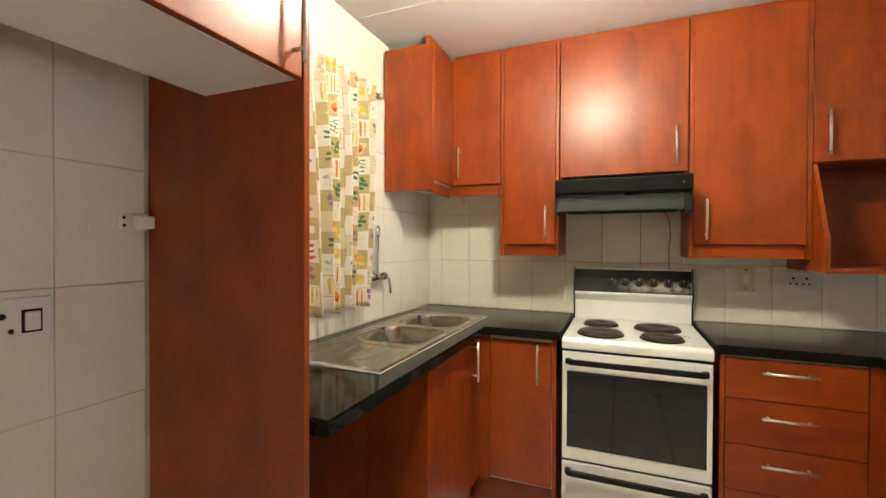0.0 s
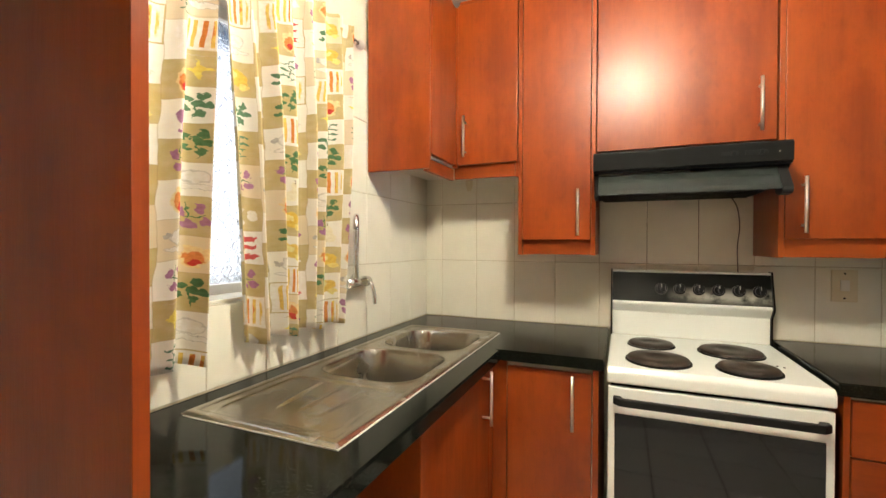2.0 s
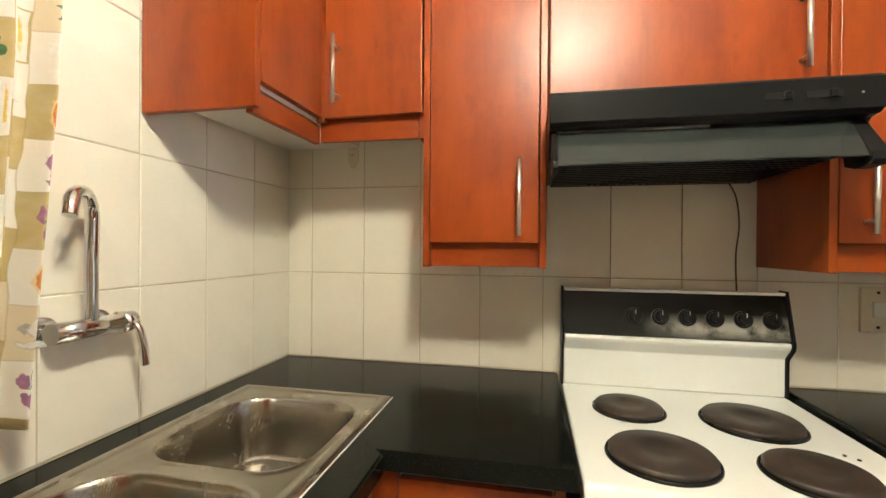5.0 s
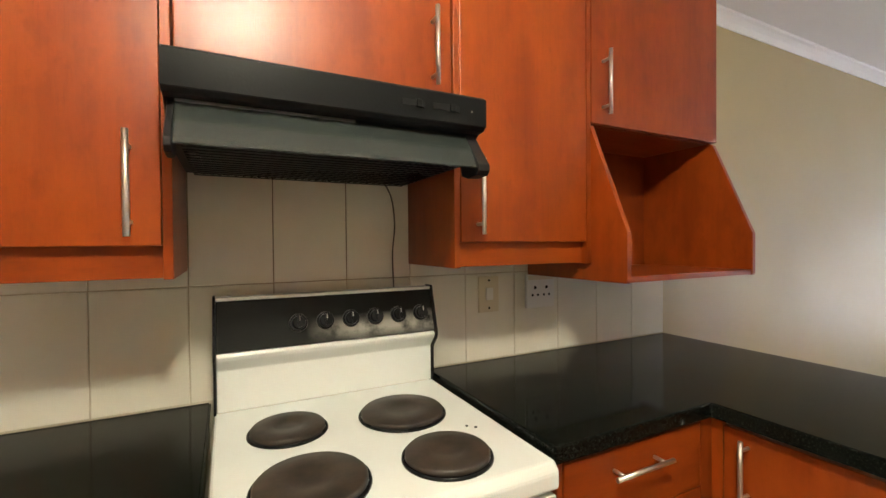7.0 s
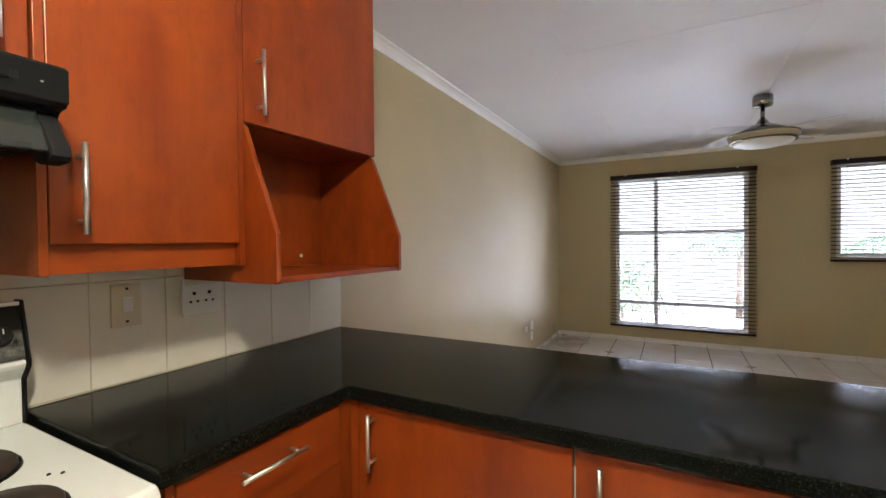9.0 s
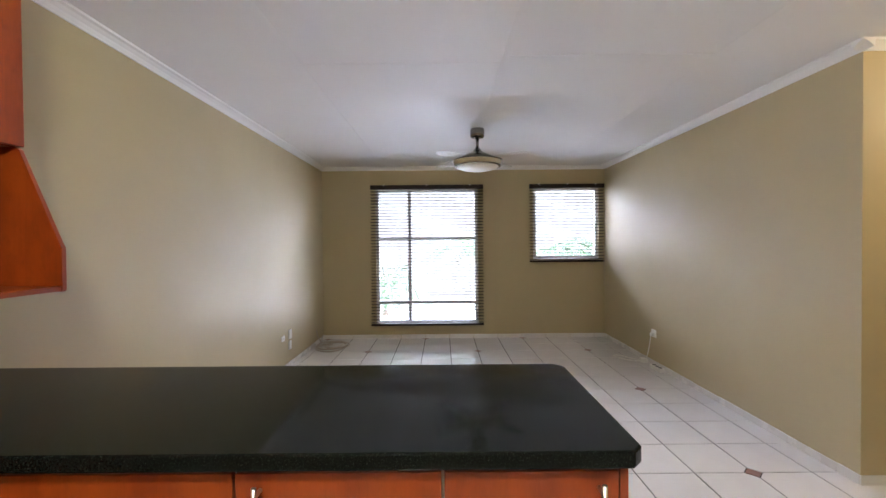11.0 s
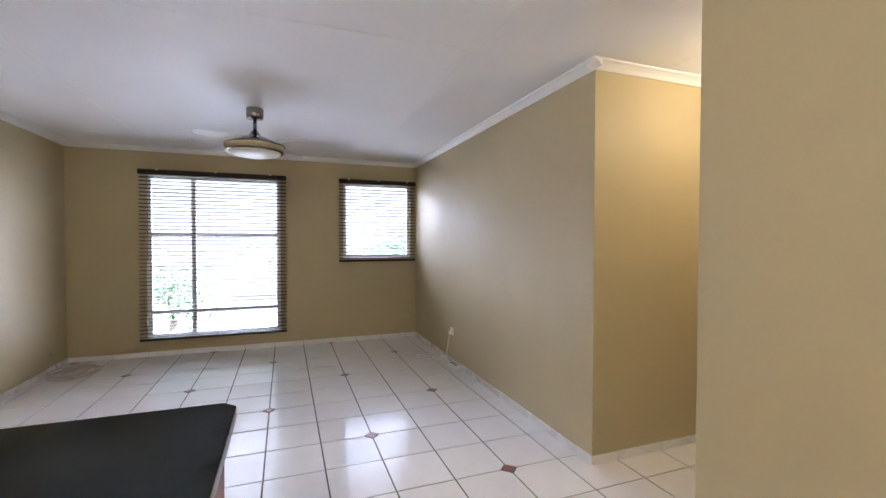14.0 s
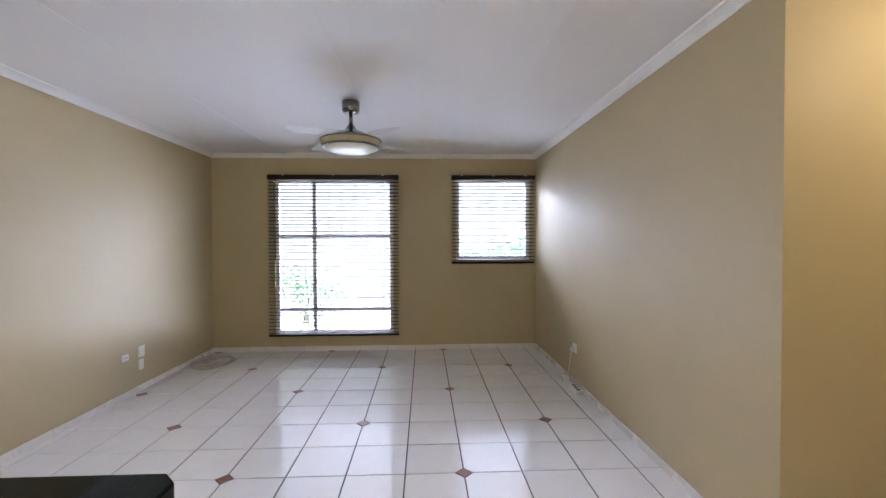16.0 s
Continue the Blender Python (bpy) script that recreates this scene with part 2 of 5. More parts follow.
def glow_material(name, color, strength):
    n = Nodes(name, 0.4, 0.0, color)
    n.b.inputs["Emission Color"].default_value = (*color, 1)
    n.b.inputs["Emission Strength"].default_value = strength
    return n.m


# emissive backdrop: outdoor brightness comes from the material's glow, not from light on it
SKYGLOW = glow_material("backdrop_glow", (1.0, 1.0, 0.99), 1.5)
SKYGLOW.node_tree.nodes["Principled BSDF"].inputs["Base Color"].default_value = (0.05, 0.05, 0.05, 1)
LAMPGLASS = glow_material("lit_lamp_glass", (1.0, 0.84, 0.62), 6.0)


def curtain_material():
    """Patchwork kitchen print: squares with chillies, olives, sprigs, eggs, spaghetti jars and lemons, from the cloth's UV."""
    n = Nodes("printed_kitchen_cloth", 0.85)
    uv = n.node("UVMap").outputs[0]
    sep = n.node("SeparateXYZ")
    n.put(sep.inputs[0], uv)
    u, v = (n.math("DIVIDE", s, 0.088) for s in (sep.outputs[0], sep.outputs[1]))
    wave = n.noise(n.coords("UV"), 9, 2)
    u, v = n.math("ADD", u, n.range(wave, 0.3, 0.7, -0.05, 0.05)), n.math("ADD", v, n.range(wave, 0.3, 0.7, 0.05, -0.05))
    cu = n.math("FLOOR", u)
    v = n.math("ADD", v, n.math("MULTIPLY", cu, 0.37))
    cv = n.math("FLOOR", v)
    x, y = (n.math("SUBTRACT", n.math("FRACT", s), 0.5) for s in (u, v))
    comb = n.node("CombineXYZ")
    n.put(comb.inputs[0], n.math("MODULO", n.math("ADD", cu, 40.0), 4.0))
    n.put(comb.inputs[1], n.math("MODULO", n.math("ADD", cv, 40.0), 9.0))
    wn_ = n.node("TexWhiteNoise")
    n.put(wn_.inputs["Vector"], comb.outputs[0])
    r = wn_.outputs["Value"]
    shade = n.math("FRACT", n.math("MULTIPLY", r, 5.7))
    par = n.math("GREATER_THAN", n.math("FRACT", n.math("MULTIPLY", n.math("ADD", cu, cv), 0.5)), 0.25)
    ochre, cream, white = (0.56, 0.45, 0.20), (0.77, 0.67, 0.48), (0.87, 0.84, 0.76)
    ground = n.mix(par, n.mix(n.math("GREATER_THAN", shade, 0.25), cream, white), n.mix(n.math("GREATER_THAN", shade, 0.62), ochre, cream))
    edge = n.math("MAXIMUM", n.math("ABSOLUTE", x), n.math("ABSOLUTE", y))
    ground = n.mix(n.math("MULTIPLY", n.math("GREATER_THAN", edge, 0.488), 0.35), ground, (0.40, 0.29, 0.12))
    ground = n.mix(n.range(n.noise(n.coords("UV"), 40, 3), 0.4, 0.75, 0.0, 0.25), ground, (0.80, 0.72, 0.56))
    wob = n.noise(n.coords("UV"), 70, 2)
    wx = n.math("ADD", x, n.range(wob, 0.3, 0.7, -0.05, 0.05))
    wy = n.math("ADD", y, n.range(wob, 0.3, 0.7, 0.045, -0.045))

    def oval(cx, cy, rx, ry, px=wx, py=wy):
        a = n.math("DIVIDE", n.math("SUBTRACT", px, cx), rx)
        b = n.math("DIVIDE", n.math("SUBTRACT", py, cy), ry)
        return n.range(n.math("ADD", n.math("MULTIPLY", a, a), n.math("MULTIPLY", b, b)), 0.8, 1.1, 1.0, 0.0)

    def union(*ms):
        out = ms[0]
        for m in ms[1:]:
            out = n.math("MAXIMUM", out, m)
        return out

    def both(a, b):
        return n.math("MULTIPLY", a, b)

    curved = n.math("SUBTRACT", wy, n.math("MULTIPLY", n.math("MULTIPLY", wx, wx), 0.5))
    inside = n.math("LESS_THAN", edge, 0.40)
    red, green, plum = (0.52, 0.02, 0.015), (0.03, 0.15, 0.05), (0.34, 0.13, 0.27)
    pale, yellow, orange = (0.83, 0.79, 0.70), (0.72, 0.48, 0.06), (0.62, 0.20, 0.03)
    stripes = both(n.math("GREATER_THAN", n.math("SINE", n.math("MULTIPLY", x, 38.0)), 0.1), inside)
    # each motif: its layers of (shape, colour), laid one over the other
    motifs = (
        ((n.math("LESS_THAN", edge, 0.48), pale), (union(*(oval(0.03, c, 0.33, 0.075, wx, curved) for c in (-0.28, 0.0, 0.25))), red),
         (union(*(oval(-0.36, c + 0.05, 0.07, 0.025) for c in (-0.28, 0.0, 0.25))), green)),
        ((union(oval(-0.16, 0.16, 0.13, 0.09), oval(0.13, 0.24, 0.09, 0.13), oval(-0.2, -0.08, 0.11, 0.08), oval(0.2, 0.0, 0.13, 0.08), oval(0.04, 0.05, 0.09, 0.11), oval(0.06, -0.2, 0.1, 0.09), oval(0, -0.15, 0.018, 0.24)), green),),
        ((union(oval(-0.05, 0.1, 0.016, 0.25), oval(0.05, 0.0, 0.22, 0.016)), green), (union(oval(-0.19, 0.12, 0.1, 0.14), oval(0.14, 0.2, 0.1, 0.14), oval(-0.08, -0.2, 0.13, 0.12), oval(0.2, -0.14, 0.12, 0.11)), plum)),
        ((union(oval(-0.17, 0.16, 0.15, 0.18), oval(0.2, 0.02, 0.14, 0.17), oval(-0.12, -0.24, 0.14, 0.12)), pale),),
        ((n.math("LESS_THAN", edge, 0.47), pale), (both(oval(0, 0, 0.42, 0.6), stripes), yellow), (both(oval(0.08, 0.05, 0.12, 0.5), stripes), orange)),
        ((oval(0.0, 0.02, 0.28, 0.24), yellow), (oval(-0.06, 0.08, 0.13, 0.1), (0.80, 0.70, 0.30)), (oval(0.2, -0.22, 0.14, 0.1), (0.78, 0.63, 0.2))),
        ((union(oval(0.0, 0.08, 0.27, 0.2), oval(0.0, -0.22, 0.38, 0.08), oval(-0.3, 0.1, 0.08, 0.1)), (0.42, 0.40, 0.36)), (union(oval(0.0, 0.08, 0.25, 0.18), oval(0.0, -0.22, 0.36, 0.065)), pale)),
        ((oval(0, 0.26, 0.14, 0.14), pale), (union(oval(0, 0.06, 0.2, 0.17), oval(0, -0.16, 0.035, 0.16), oval(0, -0.32, 0.14, 0.04)), plum)),
        ((union(*(oval(0.11 * (-1) ** i, -0.3 + 0.1 * i, 0.12, 0.028) for i in range(7)), oval(0, 0, 0.014, 0.38)), (0.06, 0.19, 0.10)),),
        ((union(oval(0, -0.05, 0.22, 0.32), oval(0.24, 0.06, 0.1, 0.16)), (0.80, 0.60, 0.30)), (oval(0, -0.08, 0.16, 0.22), orange), (oval(0.03, -0.2, 0.1, 0.1), red)),
        ((union(oval(0, -0.12, 0.2, 0.22), oval(0.02, 0.16, 0.1, 0.2)), (0.80, 0.72, 0.52)), (oval(0.04, 0.36, 0.015, 0.07), (0.2, 0.12, 0.05))),
        ((union(oval(0, 0, 0.05, 0.26), oval(0, 0, 0.26, 0.05), oval(0.0, 0.0, 0.12, 0.12)), (0.78, 0.62, 0.12)), (oval(0, 0.38, 0.3, 0.02), (0.55, 0.45, 0.28))),
    )
    col = ground
    grain = n.range(n.noise(n.coords("UV"), 110, 3), 0.35, 0.65, 0.0, 0.45)
    for i, layers in enumerate(motifs):
        here = n.math("COMPARE", n.math("FRACT", n.math("MULTIPLY", r, 3.31)), (i + 0.5) / len(motifs), 0.5 / len(motifs))
        for mask, c in layers:
            tone = n.mix(grain, c, tuple(min(1, q * 1.5 + 0.06) for q in c))
            col = n.mix(both(both(mask, here), 0.92), col, tone)
    n.color(col)
    weave = n.noise(n.coords("UV"), 900, 2)
    n.bump(weave, 0.2, 0.0006)
    tr = n.node("BsdfTranslucent")
    n.put(tr.inputs[0], col)
    mx = n.node("MixShader")
    mx.inputs[0].default_value = 0.32
    out = n.t.nodes["Material Output"]
    n.t.links.new(n.b.outputs[0], mx.inputs[1])
    n.t.links.new(tr.outputs[0], mx.inputs[2])
    n.t.links.new(mx.outputs[0], out.inputs[0])
    return n.m


CLOTH = curtain_material()

# ---- mesh helpers ----
ORIGIN = {}


def box(bm, x0, x1, y0, y1, z0, z1, bevel=0.0):
    """A box between two corners; its edges are rounded by bevel."""
    one = bmesh.new()
    m = Matrix.Translation(((x0 + x1) / 2, (y0 + y1) / 2, (z0 + z1) / 2)) @ Matrix.Diagonal((abs(x1 - x0), abs(y1 - y0), abs(z1 - z0), 1))
    bmesh.ops.create_cube(one, size=1, matrix=m)
    if bevel:
        bmesh.ops.bevel(one, geom=one.edges[:], offset=bevel, segments=2, affect="EDGES", profile=0.5)
    merge(bm, one)
    return bm


def merge(bm, one):
    index = {}
    for v in one.verts:
        index[v] = bm.verts.new(v.co)
    for f in one.faces:
        try:
            g = bm.faces.new([index[v] for v in f.verts])
            g.smooth = f.smooth
        except ValueError:
            pass
    one.free()


def B(*args):
    return box(bmesh.new(), *args)


def cyl(bm, a, b, r, r2=None, seg=20):
    """A capped round bar from a to b."""
    a, b = Vector(a), Vector(b)
    one = bmesh.new()
    turn = (b - a).to_track_quat("Z", "Y").to_matrix().to_4x4()
    bmesh.ops.create_cone(one, cap_ends=True, segments=seg, radius1=r, radius2=r if r2 is None else r2, depth=(b - a).length,
                          matrix=Matrix.Translation((a + b) / 2) @ turn)
    for f in one.faces:
        f.smooth = len(f.verts) == 4
    merge(bm, one)
    return bm


def lathe(bm, centre, profile, seg=40):
    """Turn a profile of (radius, height) round the upright axis at centre."""
    cx, cy, cz = centre
    rings = [[bm.verts.new((cx + r * math.cos(2 * math.pi * i / seg), cy + r * math.sin(2 * math.pi * i / seg), cz + h)) for i in range(seg)] for r, h in profile]
    for a, b in zip(rings, rings[1:]):
        for i in range(seg):
            f = bm.faces.new((a[i], a[(i + 1) % seg], b[(i + 1) % seg], b[i]))
            f.smooth = True
    bm.faces.new(rings[0][::-1])
    bm.faces.new(rings[-1])
    return bm


def tube(bm, points, r, seg=10):
    """A round tube along points."""
    pts = [Vector(p) for p in points]
    rings = []
    for i, p in enumerate(pts):
        d = (pts[min(i + 1, len(pts) - 1)] - pts[max(i - 1, 0)]).normalized()
        s = d.cross(Vector((0.31, 0.2, 0.93)))
        s = s.normalized() if s.length > 1e-4 else Vector((1, 0, 0))
        q = d.cross(s)
        rings.append([bm.verts.new(p + r * (math.cos(2 * math.pi * k / seg) * s + math.sin(2 * math.pi * k / seg) * q)) for k in range(seg)])
    for a, b in zip(rings, rings[1:]):
        for k in range(seg):
            f = bm.faces.new((a[k], a[(k + 1) % seg], b[(k + 1) % seg], b[k]))
            f.smooth = True
    bm.faces.new(rings[0][::-1])
    bm.faces.new(rings[-1])
    return bm


def prism(bm, outline, axis, a, b, bevel=0.0):
    """Extrude a 2D outline along an axis from a to b. For x the outline is (y, z), for y (x, z), for z (x, y)."""
    one = bmesh.new()

    def at(p, w):
        return {"x": (w, p[0], p[1]), "y": (p[0], w, p[1]), "z": (p[0], p[1], w)}[axis]

    lo = [one.verts.new(at(p, a)) for p in outline]
    hi = [one.verts.new(at(p, b)) for p in outline]
    n = len(outline)
    one.faces.new(lo[::-1])
    one.faces.new(hi)
    for i in range(n):
        one.faces.new((lo[i], lo[(i + 1) % n], hi[(i + 1) % n], hi[i]))
    bmesh.ops.recalc_face_normals(one, faces=one.faces[:])
    if bevel:
        bmesh.ops.bevel(one, geom=one.edges[:], offset=bevel, segments=2, affect="EDGES", profile=0.5)
    merge(bm, one)
    return bm


def smooth_path(points, steps=8):
    pts = [Vector(p) for p in points]
    out = []
    for i in range(len(pts) - 1):
        p0, p1, p2, p3 = pts[max(i - 1, 0)], pts[i], pts[i + 1], pts[min(i + 2, len(pts) - 1)]
        for k in range(steps):
            t = k / steps
            out.append(0.5 * ((2 * p1) + (p2 - p0) * t + (2 * p0 - 5 * p1 + 4 * p2 - p3) * t * t + (3 * p1 - p0 - 3 * p2 + p3) * t ** 3))
    return out + [pts[-1]]


def mesh(name, bm, material, at=(0, 0, 0)):
    bmesh.ops.translate(bm, verts=bm.verts[:], vec=-Vector(at))
    bmesh.ops.recalc_face_normals(bm, faces=bm.faces[:])
    data = bpy.data.meshes.new(name)
    bm.to_mesh(data)
    bm.free()
    data.materials.append(material)
    return data


def thing(name, label, category, at, group=""):
    ob = tagged(new(name), label, category, group)
    ob.empty_display_size = 0.05
    ob.location = at
    ORIGIN[ob] = Vector(at)
    return ob


def part(name, bm, material, parent, label=""):
    ob = new(name, mesh(name, bm, material, ORIGIN[parent]))
    ob.parent = parent
    ORIGIN[ob] = ORIGIN[parent]
    return tagged(ob, label)


def single(name, bm, material, label, category, at=(0, 0, 0), kind="", group=""):
    ob = new(name, mesh(name, bm, material, at))
    ob.location = at
    ORIGIN[ob] = Vector(at)
    return tagged(ob, label, category, group, kind)


def structure(name, bm, material, label=""):
    return single(name, bm, material, label, name.split("_")[0], kind="structure")


# ---- setting: walls, floor, ceiling ----
CEILING = 2.392
XL, XR, YN, YS, YK = -1.107, 6.06, 2.835, -1.107, -0.682


def pierced(bm, axis, face0, face1, a, b, z0, z1, holes):
    """A wall between face0 and face1 from a to b, with holes (a0, a1, z0, z1) right through it."""
    def block(p, q, r, s):
        if q - p > 1e-4 and s - r > 1e-4:
            if axis == "x":
                box(bm, face0, face1, p, q, r, s)
            else:
                box(bm, p, q, face0, face1, r, s)
    last = a
    for h0, h1, g0, g1 in sorted(holes):
        block(last, h0, z0, z1)
        block(h0, h1, z0, g0)
        block(h0, h1, g1, z1)
        last = h1
    block(last, b, z0, z1)
    return bm


TOP = CEILING + 0.1
structure("wall_west", pierced(bmesh.new(), "x", XL - 0.23, XL - 0.004, YK - 0.12, YN + 0.23, 0, TOP, [(1.08, 1.95, 1.12, 2.0)]), CREAM, "cream plastered kitchen wall with a window")
structure("wall_north", B(XL - 0.004, 6.3, YN, YN + 0.23, 0, TOP), BEIGE, "beige painted plaster wall, tiled behind the stove")
structure("wall_east", pierced(bmesh.new(), "x", XR, XR + 0.24, YS - 0.2, YN, 0, TOP, [(0.66, 2.09, 0.2, 2.08), (-1.03, -0.11, 1.09, 2.09)]), BEIGE, "beige painted wall with two windows")
structure("wall_south", B(2.375, XR, YS - 0.12, YS, 0, TOP), BEIGE, "beige painted living room wall")
structure("wall_passage_east", B(2.375, 2.5, -3.4, YS - 0.12, 0, TOP), BEIGE, "beige painted passage wall")
structure("wall_passage_south", B(1.2, 2.5, -3.52, -3.4, 0, TOP), BEIGE, "beige painted passage wall")
structure("wall_kitchen_south", B(XL - 0.23, 1.347, YK - 0.12, YK, 0, TOP), BEIGE, "beige painted kitchen wall")
structure("wall_passage_west", B(1.227, 1.347, -3.4, YK - 0.12, 0, TOP), BEIGE, "beige painted passage wall")

ceil = B(XL - 0.23, 6.3, -3.52, YN + 0.23, CEILING, CEILING + 0.09)
for y, deep in ((-1.61, 0.0015), (-0.41, 0.0015), (0.79, 0.004), (1.99, 0.002)):
    box(ceil, XL, XR, y - 0.017, y + 0.017, CEILING - 0.0005 - deep, CEILING - 0.0005, 0.0006)
box(ceil, 2.495, 2.525, -0.39, 0.77, CEILING - 0.0045, CEILING - 0.0005, 0.002)
box(ceil, 2.595, 2.615, 0.81, 1.97, CEILING - 0.003, CEILING - 0.0005, 0.001)
structure("ceiling", ceil, CEIL, "white painted ceiling boards with cover strips")

# coved cornice in straight runs
COVE = [(0, 0), (0, -0.046), (0.008, -0.046), (0.012, -0.04), (0.026, -0.026), (0.046, -0.014), (0.062, -0.009), (0.066, 0)]


def cornice(axis, wall, sign, a, b, name="cornice"):
    """Cove along axis on the wall plane; sign says to which side the room lies."""
    outline = [(wall + sign * (p + 0.001), CEILING - 0.002 + q) for p, q in COVE]
    ob = single(name, prism(bmesh.new(), outline, axis, a, b), CORN, "white coved plaster cornice", "cornice", kind="structure")
    return ob


cornice("x", YN, -1, 1.6, XR)
cornice("y", XR, -1, YS, YN)
cornice("x", YS, 1, 2.31, XR)
cornice("y", 2.375, -1, -3.4, YS + 0.066)

floor = structure("floor", B(XL - 0.23, 6.3, -3.52, YN + 0.23, -0.12, -0.004), GROUT_F, "white ceramic tile floor with terracotta insets")

# ---- kitchen window ----
win = thing("window_1", "white steel kitchen window with obscure glass", "window", (-1.25, 1.5, 1.12))
tagged(win, kind="structure")
wf = bmesh.new()
for a, b, c, d in ((1.08, 1.12, 1.12, 2.0), (1.91, 1.95, 1.12, 2.0), (1.12, 1.91, 1.12, 1.16), (1.12, 1.91, 1.96, 2.0)):
    box(wf, -1.27, -1.235, a, b, c, d, 0.003)
part("window_frame", wf, FRAMEWHITE, win)
pane = part("pane", B(-1.256, -1.25, 1.12, 1.91, 1.16, 1.96), OBSCURE, win, "obscure patterned glass")
pane.visible_shadow = False
part("window_sill", B(-1.235, XL - 0.012, 1.082, 1.948, 1.121, 1.13, 0.002), WTILE, win)

# ---- living room windows with blinds ----


def window(name, y0, y1, z0, z1, mull, transoms, bars, label):
    w = thing(name, label, "window", (XR + 0.12, (y0 + y1) / 2, z0))
    tagged(w, kind="structure")
    x0, x1 = XR + 0.03, XR + 0.07
    bm = bmesh.new()
    for a, b, c, d in ((y0, y0 + 0.045, z0, z1), (y1 - 0.045, y1, z0, z1), (y0 + 0.045, y1 - 0.045, z0, z0 + 0.045), (y0 + 0.045, y1 - 0.045, z1 - 0.045, z1)):
        box(bm, x0, x1, a, b, c, d, 0.003)
    part("window_frame", bm, FRAMEWHITE, w)
    for y in mull:
        part("mullion", B(x0, x1, y - 0.025, y + 0.025, z0 + 0.046, z1 - 0.046, 0.003), FRAMEWHITE, w)
    for z in transoms:
        part("transom", B(x0 + 0.003, x1 - 0.003, y0 + 0.046, y1 - 0.046, z - 0.022, z + 0.022, 0.003), FRAMEWHITE, w)
    p = part("pane", B(x0 + 0.018, x0 + 0.023, y0 + 0.04, y1 - 0.04, z0 + 0.04, z1 - 0.04), GLASS, w)
    p.visible_shadow = False
    part("window_sill", B(XR - 0.0, XR + 0.03, y0 + 0.001, y1 - 0.001, z0 - 0.0, z0 + 0.012, 0.002), FRAMEWHITE, w)
    # burglar bars on the outside
    for a, b, c, d in bars:
        part("bar", cyl(bmesh.new(), (x1 + 0.02, a, c), (x1 + 0.02, b, d), 0.006, seg=8), FRAMEWHITE, w, "thin steel burglar bar")
    return w


bars1 = [(y, y, 1.42, 2.06) for y in (0.82, 0.98, 1.14, 1.30, 1.46)] + [(0.68, 1.6, z, z) for z in (1.60, 1.78, 1.95)]
bars1 += [(y, y, 0.52, 1.4) for y in (1.76, 1.92)] + [(1.64, 2.07, z, z) for z in (0.7, 0.95, 1.2)]
window("window_2", 0.66, 2.09, 0.2, 2.08, (1.62,), (1.40, 0.50), bars1, "tall white steel window with burglar bars")
window("window_3", -1.03, -0.11, 1.09, 2.09, (), (), [(y, y, 1.11, 2.07) for y in (-0.4, -0.57, -0.75)] + [(-1.0, -0.13, z, z) for z in (1.45, 1.75)], "small white steel window with burglar bars")


def blind(y0, y1, z0, z1, label):
    """A venetian blind in front of the wall: head rail, slats, bottom rail, ladder cords."""
    x = XR - 0.036
    b = thing("venetian_blind", label, "blind", (x, (y0 + y1) / 2, z0), "living room blinds")
    part("head_rail", B(x - 0.034, x + 0.034, y0, y1, z1 - 0.055, z1, 0.004), BLIND, b)
    part("bottom_rail", B(x - 0.025, x + 0.025, y0, y1, z0, z0 + 0.022, 0.004), BLIND, b)
    n = round((z1 - z0 - 0.085) / 0.0425)
    step = (z1 - z0 - 0.085) / n
    one = bmesh.new()
    rows = []
    for k in range(5):
        s = (k - 2) / 2
        h = 0.004 * (1 - s * s)
        rows.append([(x + 0.0245 * s, h + 0.001 * s)])
    outline = [(p[0][0], p[0][1]) for p in rows] + [(p[0][0], p[0][1] - 0.0045) for p in rows[::-1]]
    prism(one, outline, "y", y0 + 0.004, y1 - 0.004)
    data = mesh("slat", one, BLIND, (ORIGIN[b].x, ORIGIN[b].y, 0))
    for i in range(n):
        s = new("slat", data)
        s.parent = b
        s.location = (0, 0, 0.042 + step * i)
        s.rotation_euler = (random.uniform(-0.0012, 0.0012), radians(9) + random.uniform(-0.01, 0.01), 0)
    for f in (0.12, 0.5, 0.88):
        y = y0 + (y1 - y0) * f
        part("ladder_cord", tube(bmesh.new(), [(x - 0.027, y, z0 + 0.02), (x - 0.027, y, z1 - 0.05)], 0.0014, 6), BLIND, b)
        part("cord_clip", B(x - 0.038, x - 0.034, y - 0.008, y + 0.008, z1 - 0.012, z1 + 0.004, 0.001), PLASTIC, b, "small pale clip")
    return b


b1 = blind(0.59, 2.155, 0.185, 2.135, "dark brown wooden venetian blind with open slats")
part("wand", tube(bmesh.new(), [(XR - 0.075, 2.06, 2.07), (XR - 0.075, 2.06, 1.1)], 0.004, 8), BLIND, b1)
b2 = blind(-1.085, -0.055, 1.055, 2.135, "short dark brown wooden venetian blind with open slats")
part("pull_cord", tube(bmesh.new(), smooth_path([(XR - 0.07, -1.075, 1.08), (XR - 0.06, -1.08, 0.9), (XR - 0.03, -1.09, 0.72)]), 0.003, 6), ROPE, b2, "pale pull cord hanging below")

# ---- outside ----
structure("ground", B(-60, 80, -70, 70, -0.35, -0.15), PAVING, "pale concrete yard")
# self-lit sheet added behind the yard so the windows look bright
structure("backdrop", B(13.0, 13.2, -30, 32, -0.15, 9.0), SKYGLOW, "plain glowing backdrop standing for the bright distance beyond the yard")


